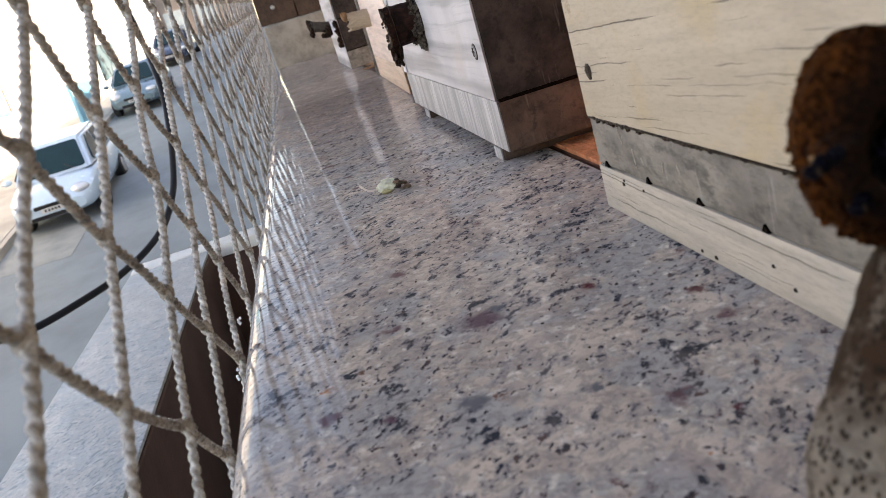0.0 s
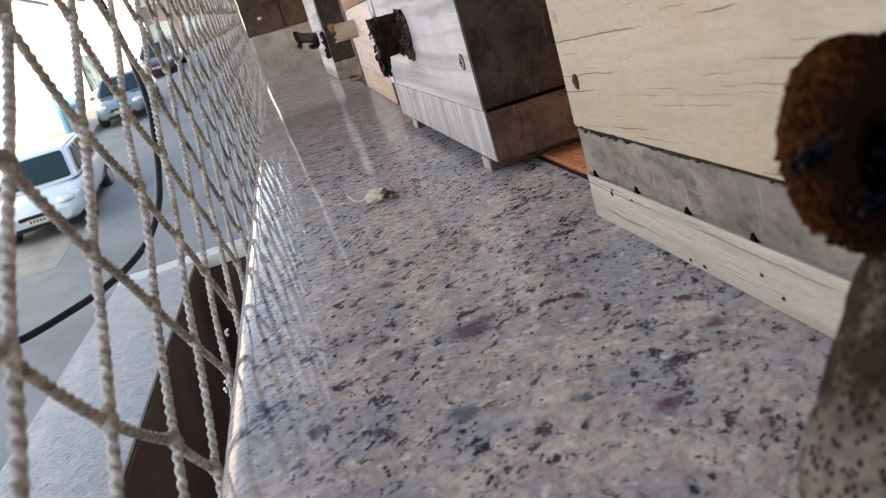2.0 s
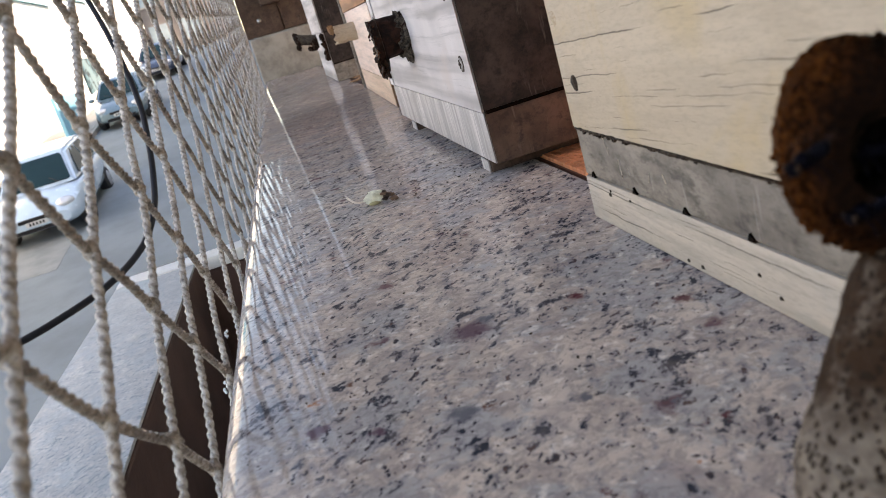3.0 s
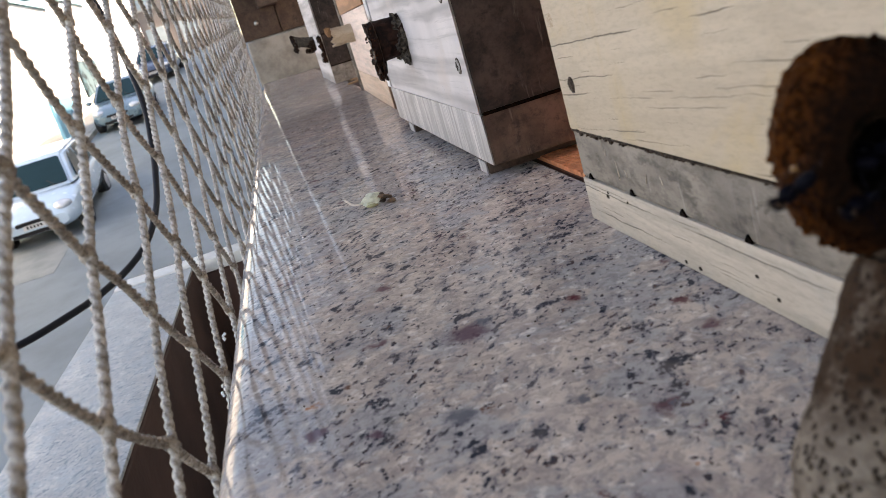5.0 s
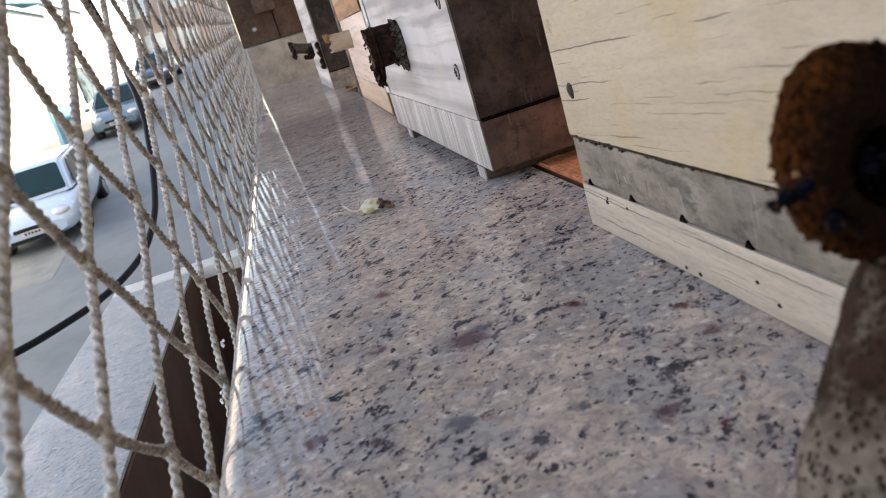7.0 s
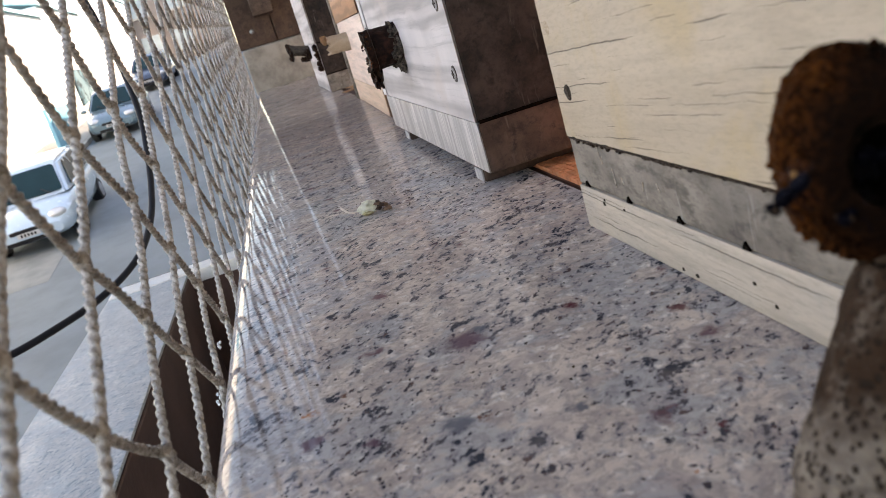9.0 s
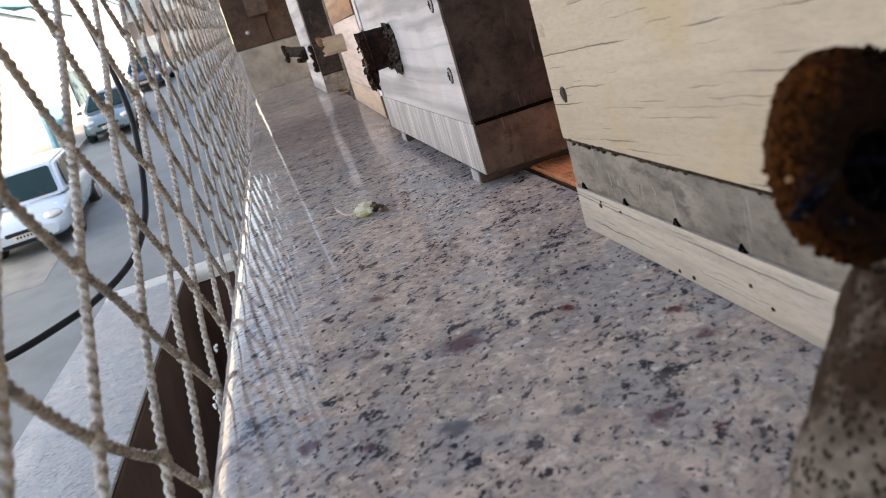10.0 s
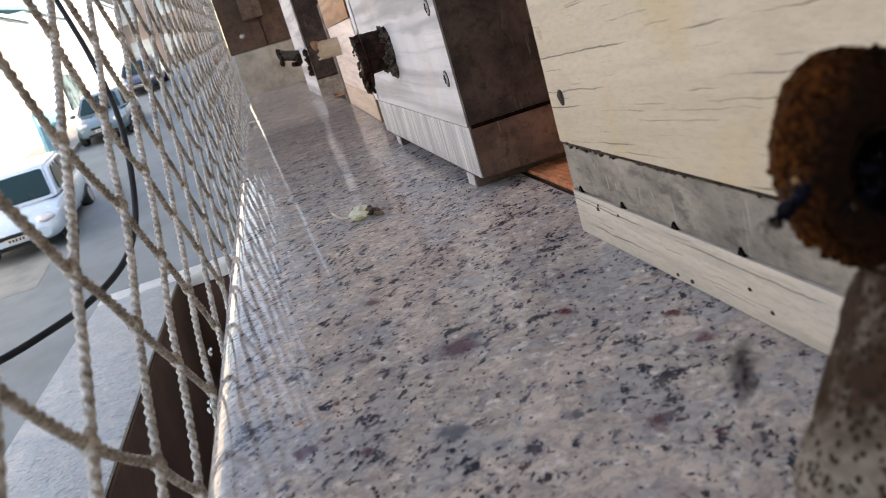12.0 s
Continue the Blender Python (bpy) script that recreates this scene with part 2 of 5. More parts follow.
def cerumen(name, dark, lit, size=500.0, rough=0.45, holes=None, hollow_black=None):
    """Wax and resin worked by the bees: lumpy, dark, slightly glossy."""
    g = Graph(name, rough)
    lump = g.noise(size, 5, 0.6)
    col = g.mix(g.ramp(lump, 0.35, 0.68), dark, lit)
    h = lump
    if holes:
        pit = g.cells(holes, g.scaled(1, 1, 0.55, g.bent(0.0012, 600)))
        hole = g.ramp(pit, 0.20, 0.40, 1, 0)
        col = g.mix(hole, col, tuple(v * 0.13 for v in lit))
        h = g.math("SUBTRACT", lump, hole)
    if hollow_black:
        # the dark of the opening, put in as black colour: a spot and how far it reaches
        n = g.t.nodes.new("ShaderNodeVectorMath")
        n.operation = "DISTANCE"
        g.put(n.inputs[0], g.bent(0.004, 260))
        n.inputs[1].default_value = [v + 0.002 for v in hollow_black[0]]
        col = g.mix(g.ramp(n.outputs["Value"], hollow_black[1] * 0.72, hollow_black[1] * 1.15, 0.94, 0), col, (0.004, 0.0022, 0.0016))
    g.b.inputs["Specular IOR Level"].default_value = 0.07
    g.bump(h, 0.7, 0.0008)
    return g.done(col, g.ramp(lump, 0.4, 0.7, rough + 0.15, rough - 0.15))


def lace(name):
    """Wax neck: beige with dark pores below, darker brown towards the top."""
    g = Graph(name, 0.55)
    lump = g.noise(420, 5, 0.6)
    pore = g.ramp(g.cells(1080, g.scaled(1, 1, 0.62, g.bent(0.0008, 600))), 0.30, 0.41, 1, 0)
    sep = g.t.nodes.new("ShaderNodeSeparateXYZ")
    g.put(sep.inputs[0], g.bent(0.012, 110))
    # dark brown mixed in with height, broken up by noise
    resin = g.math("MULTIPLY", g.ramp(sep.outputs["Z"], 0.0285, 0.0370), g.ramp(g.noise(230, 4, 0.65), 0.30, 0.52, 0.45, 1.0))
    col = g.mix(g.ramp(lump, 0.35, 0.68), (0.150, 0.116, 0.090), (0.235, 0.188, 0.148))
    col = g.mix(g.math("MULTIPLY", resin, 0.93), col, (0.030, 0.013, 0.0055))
    col = g.mix(g.math("MULTIPLY", pore, 0.92), col, (0.028, 0.018, 0.012))
    g.b.inputs["Specular IOR Level"].default_value = 0.03
    g.bump(g.math("SUBTRACT", lump, pore), 0.7, 0.0008)
    return g.done(col)


MARKS = [(0.0240, 0.1822, 0.0058, "P"), (0.0295, 0.1865, 0.0024, "G"), (0.0528, 0.1804, 0.0024, "W"), (0.0710, 0.1584, 0.0026, "W"), (-0.0169, 0.1731, 0.0014, "O"), (-0.0082, 0.1760, 0.0015, "R"), (-0.0170, 0.1588, 0.0024, "P"), (0.0433, 0.1026, 0.0009, "O"), (0.0435, 0.1128, 0.0013, "K"), (0.0432, 0.1299, 0.0009, "K"), (0.0529, 0.1257, 0.0009, "K"), (0.0489, 0.1219, 0.0009, "G"), (-0.0010, 0.1527, 0.0014, "K"), (0.0018, 0.1544, 0.0009, "K"), (0.0120, 0.1498, 0.0008, "K"), (0.0065, 0.1621, 0.0009, "K"), (0.0352, 0.1340, 0.0021, "G"), (0.0386, 0.1336, 0.0011, "K"), (0.0585, 0.1349, 0.0010, "K"), (0.0182, 0.1429, 0.0013, "R"), (0.0625, 0.1914, 0.0017, "K"), (0.0529, 0.1115, 0.0012, "W"), (0.0135, 0.1438, 0.0034, "G"), (0.0277, 0.1045, 0.0014, "W"), (0.0511, 0.1420, 0.0008, "K"), (-0.0047, 0.1490, 0.0019, "P")]
"""spots of mineral: x, y, radius, kind"""
M = {}
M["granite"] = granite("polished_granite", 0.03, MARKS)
M["granite_out"] = granite("weathered_granite", 0.35, bleached=0.38, dusty=(0.6, 0.9))
M["cream"] = wood("cream_painted_wood", (0.60, 0.485, 0.37), (0.53, 0.425, 0.32), "y", 300, 0.62, 1.0, (0.53, 0.385, 0.205), streak=0.22, tilt=0.07, crack_color=(0.07, 0.052, 0.036))
M["cream_low"] = wood("cream_worn_wood", (0.61, 0.51, 0.41), (0.45, 0.375, 0.305), "y", 380, 0.66, 0.9, (0.40, 0.37, 0.335), streak=0.5)
M["grey_wood"] = weathered("grey_weathered_wood", (0.32, 0.270, 0.222), (0.175, 0.147, 0.123), (0.065, 0.053, 0.044), (0.46, 0.42, 0.375))
M["white_wood"] = banded("whitewashed_wood", (0.70, 0.64, 0.63), (0.30, 0.27, 0.265), (0.60, 0.50, 0.45))
M["white_skirt"] = wood("worn_white_skirt", (0.66, 0.60, 0.57), (0.36, 0.32, 0.30), "z", 620, 0.68, 0.0, (0.38, 0.33, 0.30), streak=1.0)
M["dark_wood"] = weathered("dark_stained_wood", (0.060, 0.040, 0.032), (0.018, 0.012, 0.010), (0.004, 0.003, 0.003), (0.20, 0.17, 0.15))
M["tan_wood"] = wood("tan_raw_wood", (0.30, 0.175, 0.105), (0.21, 0.12, 0.075), "z", 300, 0.6)
M["brown_wood"] = weathered("brown_raw_wood", (0.120, 0.076, 0.056), (0.070, 0.042, 0.030), (0.026, 0.016, 0.012), (0.21, 0.165, 0.14))
M["pink_wood"] = wood("pinkish_pine", (0.86, 0.66, 0.57), (0.76, 0.56, 0.47), "y", 260, 0.58, 0.2)
M["peach_wood"] = wood("peach_pine", (0.74, 0.52, 0.38), (0.64, 0.43, 0.31), "y", 260, 0.58, 0.0)
M["pine"] = wood("orange_pine", (0.62, 0.34, 0.19), (0.47, 0.22, 0.11), "y", 160, 0.5, 0.0, knots=0.6)
M["end_wood"] = weathered("reddish_brown_wood", (0.095, 0.056, 0.037), (0.060, 0.032, 0.021), (0.024, 0.016, 0.012), (0.16, 0.12, 0.095))
M["propolis"] = cerumen("propolis", (0.012, 0.008, 0.006), (0.05, 0.03, 0.02), 700, 0.4)
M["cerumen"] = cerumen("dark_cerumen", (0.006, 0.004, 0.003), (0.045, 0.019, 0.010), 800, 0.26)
M["cerumen_fore"] = cerumen("brown_cerumen", (0.018, 0.0054, 0.0016), (0.115, 0.034, 0.0072), 1300, 0.5, hollow_black=((-0.0200, 0.1262, 0.0525), 0.0158))
M["resin_brown"] = cerumen("brown_resin", (0.009, 0.005, 0.004), (0.036, 0.014, 0.009), 260, 0.5)
M["resin_grey"] = cerumen("dusty_resin", (0.030, 0.024, 0.020), (0.13, 0.105, 0.085), 700, 0.6)
M["resin_amber"] = cerumen("amber_resin", (0.05, 0.016, 0.006), (0.16, 0.055, 0.018), 900, 0.3)
M["resin_bead"] = plain("glossy_resin", (0.34, 0.17, 0.06), 0.14, 0, 0.4, 900)
# near-black: carries the throat's shade in its colour, also used for seams and gaps
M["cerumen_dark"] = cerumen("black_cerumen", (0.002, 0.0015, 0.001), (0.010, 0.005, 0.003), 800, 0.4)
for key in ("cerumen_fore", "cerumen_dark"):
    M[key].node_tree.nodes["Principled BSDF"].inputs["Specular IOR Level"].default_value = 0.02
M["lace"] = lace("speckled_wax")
M["wax_pale"] = cerumen("pale_wax", (0.44, 0.33, 0.23), (0.56, 0.44, 0.33), 1300, 0.5)
M["twine"] = braid("braided_twine", (0.58, 0.525, 0.465), (0.29, 0.245, 0.20))
M["twine_brown"] = braid("tanned_twine", (0.45, 0.375, 0.305), (0.20, 0.155, 0.115))
M["black"] = plain("black_rubber", (0.012, 0.012, 0.014), 0.5)
M["black"].node_tree.nodes["Principled BSDF"].inputs["Specular IOR Level"].default_value = 0.2
M["steel"] = plain("zinc_steel", (0.45, 0.44, 0.42), 0.35, 1.0, 0.3, 300)
M["steel_dull"] = plain("whitewashed_steel", (0.40, 0.37, 0.36), 0.6, 0.1, 0.5, 700)
M["rust"] = plain("rusted_steel", (0.07, 0.05, 0.04), 0.6, 0.6, 0.4, 500)
M["wall"] = plaster("painted_plaster", (0.52, 0.49, 0.44), (0.44, 0.41, 0.37))
M["ceiling"] = plaster("ceiling_plaster", (0.62, 0.60, 0.57), (0.56, 0.54, 0.51))
M["end_stone"] = plaster("beige_render", (0.34, 0.290, 0.240), (0.19, 0.158, 0.128), 24.0)
M["trough"] = plaster("brown_render", (0.140, 0.070, 0.049), (0.078, 0.039, 0.027), 12.0)
M["clay"] = plain("terracotta", (0.86, 0.31, 0.14), 0.75, 0, 0.3, 120)
M["clay_joint"] = plain("dark_clay_joint", (0.16, 0.055, 0.025), 0.8, 0, 0.4, 200)
M["asphalt"] = plaster("asphalt", (0.178, 0.216, 0.240), (0.138, 0.168, 0.188), 0.9, 0.85)
M["cement_patch"] = plaster("worn_cement", (0.24, 0.26, 0.26), (0.17, 0.19, 0.195), 2.2)
M["concrete"] = plaster("pavement_concrete", (0.42, 0.40, 0.36), (0.30, 0.28, 0.25), 1.2)
M["far_house"] = plaster("brown_facade", (0.26, 0.21, 0.18), (0.19, 0.15, 0.13), 0.7)
M["facade"] = plaster("white_facade", (0.80, 0.80, 0.78), (0.70, 0.70, 0.68), 0.5)
mural = Graph("teal_mural", 0.8)
swirl = mural.noise(0.9, 3, 0.5, mural.bent(1.6, 0.6))
M["facade_teal"] = mural.done(mural.mix(mural.ramp(mural.math("ABSOLUTE", mural.math("SUBTRACT", swirl, 0.5)), 0.02, 0.06), (0.006, 0.018, 0.026), mural.mix(mural.ramp(mural.noise(0.5, 3), 0.4, 0.6), (0.045, 0.115, 0.145), (0.10, 0.16, 0.185))))
M["curtain"] = plain("curtained_pane", (0.34, 0.40, 0.42), 0.3, 0, 0.2, 3)
M["blue"] = plain("light_blue_paint", (0.16, 0.42, 0.56), 0.5, 0, 0.1, 2)
M["orange_paint"] = plain("orange_paint", (0.30, 0.10, 0.05), 0.5, 0, 0.2, 2)
M["roof_tile"] = plain("fibre_cement_roof", (0.40, 0.66, 0.73), 0.8, 0, 0.3, 5)
M["car_silver"] = plain("silver_paint", (0.47, 0.60, 0.71), 0.25, 0.1, 0.05, 3, 0.8)
M["car_grey"] = plain("grey_paint", (0.11, 0.18, 0.22), 0.3, 0.25, 0.05, 3, 0.8)
M["car_blue"] = plain("dark_blue_paint", (0.02, 0.035, 0.07), 0.3, 0.2, 0.1, 3, 0.8)
M["car_glass"] = plain("tinted_glass", (0.010, 0.032, 0.038), 0.06, 0, 0.1, 3)
M["car_glass"].node_tree.nodes["Principled BSDF"].inputs["Specular IOR Level"].default_value = 0.14
M["lamp_glass"] = plain("headlamp_lens", (0.62, 0.64, 0.66), 0.1, 0.3, 0.1, 9)
M["tyre"] = plain("tyre_rubber", (0.02, 0.02, 0.021), 0.8)
M["rim"] = plain("alloy_rim", (0.5, 0.5, 0.51), 0.35, 0.9)
M["plate"] = plain("plate_grey", (0.55, 0.55, 0.54), 0.5)
M["bee"] = plain("bee_chitin", (0.0022, 0.002, 0.0045), 0.4, 0, 0.3, 900)
M["bee_band"] = plain("bee_band", (0.003, 0.003, 0.006), 0.6, 0, 0.3, 900)
for key in ("bee", "bee_band"):
    M[key].node_tree.nodes["Principled BSDF"].inputs["Specular IOR Level"].default_value = 0.025
M["stalk_pale"] = plain("dried_flower_stalk", (0.78, 0.64, 0.52), 0.6, 0, 0.3, 300)
M["tip"] = plain("withered_flower_tip", (0.22, 0.13, 0.08), 0.8, 0, 0.3, 300)
M["petal"] = plain("wilted_petal", (0.88, 0.85, 0.68), 0.6, 0, 0.3, 300)
M["stalk"] = plain("dry_stalk", (0.52, 0.45, 0.24), 0.7, 0, 0.3, 300)
M["crumb"] = plain("dark_crumb", (0.075, 0.045, 0.028), 0.8, 0, 0.5, 500)
M["leaf"] = plain("brown_scrap", (0.36, 0.19, 0.09), 0.7, 0, 0.4, 90)
# bright warm albedo stands in for sunlight on the end coping
M["end_cap"] = plaster("sunlit_cream", (0.86, 0.81, 0.73), (0.78, 0.72, 0.63), 20.0)
M["white_frame"] = plain("white_enamel", (0.78, 0.79, 0.80), 0.4, 0, 0.08, 30)
wing = Graph("bee_wing", 0.25)
wing.b.inputs["Specular IOR Level"].default_value = 0.08
wing.b.inputs["Alpha"].default_value = 0.03
M["wing"] = wing.done((0.10, 0.10, 0.12))


# ---- mesh tools ----
def mesh_of(bm, name, material, smooth=True):
    me = bpy.data.meshes.new(name)
    bm.to_mesh(me)
    bm.free()
    if material is not None:
        me.materials.append(material)
    if smooth:
        me.shade_smooth()
        me.set_sharp_from_angle(angle=radians(38))
    return me


def part(name, bm, material, parent, label="", smooth=True):
    ob = new(name, mesh_of(bm, name, material, smooth))
    ob.parent = parent
    if label:
        ob["label"] = label
    return ob


def thing(name, m, label, category, group="", kind=""):
    ob = new(name)
    ob.empty_display_size = 0.02
    ob.matrix_world = m
    return tagged(ob, label, category, group, kind)


def solid(name, bm, material, m, label, category="", group="", kind="", smooth=True):
    ob = new(name, mesh_of(bm, name, material, smooth))
    ob.matrix_world = m
    return tagged(ob, label, category, group, kind)


def box(x0, y0, z0, x1, y1, z1, bevel=0.0, cuts=1, bm=None, wobble=0.0, seed=0):
    """A board or block with softened, slightly uneven edges."""
    b = bm or bmesh.new()
    got = bmesh.ops.create_cube(b, size=1.0)["verts"]
    rnd = random.Random(seed)
    for v in got:
        v.co = Vector(((x0 + x1) / 2 + v.co.x * (x1 - x0), (y0 + y1) / 2 + v.co.y * (y1 - y0), (z0 + z1) / 2 + v.co.z * (z1 - z0)))
        v.co += Vector([rnd.uniform(-wobble, wobble) for _ in range(3)])
    if bevel:
        edges = list({e for v in got for e in v.link_edges})
        bmesh.ops.bevel(b, geom=edges, offset=bevel, segments=cuts, affect="EDGES", profile=0.6)
    return b


def rings(points, radius, sides=12, bm=None, close=True, twist=None):
    """A tube along points; radius(i, angle) or a number."""
    b = bm or bmesh.new()
    pts = [Vector(p) for p in points]
    last = None
    up = Vector((0.31, 0.17, 0.93))
    rows = []
    for i, p in enumerate(pts):
        d = (pts[min(i + 1, len(pts) - 1)] - pts[max(i - 1, 0)]).normalized()
        u = d.cross(up)
        if u.length < 1e-4:
            u = d.cross(Vector((1, 0, 0)))
        u.normalize()
        if last is not None and u.dot(last) < 0:
            u = -u
        last = u
        w = d.cross(u)
        row = []
        for k in range(sides):
            a = 2 * math.pi * k / sides
            r = radius(i, a) if callable(radius) else radius
            row.append(b.verts.new(p + (u * math.cos(a) + w * math.sin(a)) * r))
        rows.append(row)
    for r0, r1 in zip(rows, rows[1:]):
        for k in range(sides):
            b.faces.new((r0[k], r0[(k + 1) % sides], r1[(k + 1) % sides], r1[k]))
    if close:
        b.faces.new(rows[0][::-1])
        b.faces.new(rows[-1])
    return b


def curve(points, steps=8):
    """A smooth line through points."""
    p = [Vector(q) for q in points]
    out = []
    for i in range(len(p) - 1):
        a, b_, c, d = p[max(i - 1, 0)], p[i], p[i + 1], p[min(i + 2, len(p) - 1)]
        for s in range(steps):
            t = s / steps
            out.append(0.5 * (2 * b_ + (c - a) * t + (2 * a - 5 * b_ + 4 * c - d) * t * t + (3 * b_ - a - 3 * c + d) * t ** 3))
    return out + [p[-1]]


def ball(x, y, z, rx, ry, rz, bm=None, rough=0.0, sub=2, seed=0.0, turn=None):
    b = bm or bmesh.new()
    got = bmesh.ops.create_icosphere(b, subdivisions=sub, radius=1.0)["verts"]
    for v in got:
        n = noise.noise(v.co * 2.3 + Vector((seed, seed, seed))) * rough
        q = Vector((v.co.x * rx, v.co.y * ry, v.co.z * rz)) * (1 + n)
        v.co = Vector((x, y, z)) + (turn @ q if turn else q)
    return b


# ---- the sill and the shell of the place ----
EDGE = -0.0415
def sill():
    b = bmesh.new()
    r, low, back, y0, y1 = 0.009, -0.03, 0.0955, -0.75, 2.03
    prof = [(EDGE + r - r * math.sin(radians(a)), -r + r * math.cos(radians(a))) for a in range(0, 91, 15)]
    prof = [(back, 0.0)] + prof + [(EDGE, low + 0.004), (EDGE + 0.004, low), (back, low)]
    ends = [[b.verts.new((x, y, z)) for x, z in prof] for y in (y0, y1)]
    n = len(prof)
    for k in range(n):
        b.faces.new((ends[0][k], ends[0][(k + 1) % n], ends[1][(k + 1) % n], ends[1][k]))
    b.faces.new(ends[0][::-1])
    b.faces.new(ends[1])
    bmesh.ops.recalc_face_normals(b, faces=b.faces)
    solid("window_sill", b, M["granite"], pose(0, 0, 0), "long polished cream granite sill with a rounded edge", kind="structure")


def shell():
    def slab(name, size, mat, label):
        solid(name, box(*size, 0.004), M[mat], pose(0, 0, 0), label, kind="structure")
    # unseen block, its height set so it shades the street and cars
    slab("shade_wall_upper", (-0.03, -0.95, 0.752, 0.74, 60, 6.8), "wall", "unseen upper storey, added to keep sun off the street")
    # added out of view to stop sun passing below the storey
    slab("shade_wall_beyond", (-0.03, 2.254, -4.6, 0.74, 60, 0.748), "wall", "unseen wall past the niche, added to block the sun")
    slab("wall_before", (-0.03, -14, -4.6, 0.74, -0.954, 6.8), "wall", "plastered house wall behind the niche")
    # unseen soffit; how far it juts out sets the shade on the sill
    slab("ceiling", (-0.19, -0.95, 0.645, 0.74, 2.25, 0.75), "ceiling", "plain unseen soffit over the sill, overhang sized for shade")
    slab("wall_south", (-0.03, -0.95, -0.03, 0.74, -0.755, 0.64), "wall", "plastered reveal that closes the niche")
    slab("wall_north", (-0.0435, 2.032, -0.03, 0.74, 2.25, 0.1035), "end_stone", "low beige rendered wall at the end of the sill")
    # unseen; blocks sky that the granite would mirror as a wide band
    slab("wall_north_upper", (-0.0435, 2.10, 0.1075, 0.74, 2.25, 0.64), "wall", "unseen reveal above the low wall, hides sky from the sill")
    slab("wall_lower", (-0.03, -0.95, -4.6, 0.41, 2.25, -0.034), "wall", "outer house wall under the sill")
    slab("wall_top_course", (0.0985, -0.75, -0.03, 0.42, 2.028, -0.0022), "trough", "dark rendered wall top behind the granite sill")
    slab("terrace_floor", (0.414, -3, -1.1, 6.0, 6, -1.0), "asphalt", "dark cement terrace floor behind the parapet")
    # made-up wall out of view, tall enough to reduce fill from the east
    slab("shade_wall_east", (6.004, -3, -1.1, 6.2, 6, 3.0), "wall", "unseen terrace wall, added to cut sky light from the east")


def trough():
    t = thing("planter_trough", pose(0, 0, 0), "granite-capped trough with dark brown inner walls, below the sill", "trough", kind="structure")
    part("outer_wall", box(-0.215, -0.3, -0.55, -0.150, 0.86, -0.104, 0.002), M["trough"], t)
    part("end_wall", box(-0.149, 0.8045, -0.55, -0.035, 0.86, -0.113, 0.002), M["trough"], t)
    part("trough_floor", box(-0.149, -0.3, -0.55, -0.035, 0.803, -0.52, 0.002), M["trough"], t)
    part("coping", box(-0.222, -0.3, -0.103, -0.1415, 0.800, -0.100, 0.0012, 2), M["granite_out"], t, "pale granite coping")
    part("inner_lining", box(-0.1495, -0.3, -0.5, -0.1405, 0.799, -0.1035, 0.001), M["trough"], t)
    part("end_coping", box(-0.222, 0.802, -0.112, -0.035, 0.835, -0.099, 0.002, 2), M["end_cap"], t, "end coping with sunlight put into its cream colour")


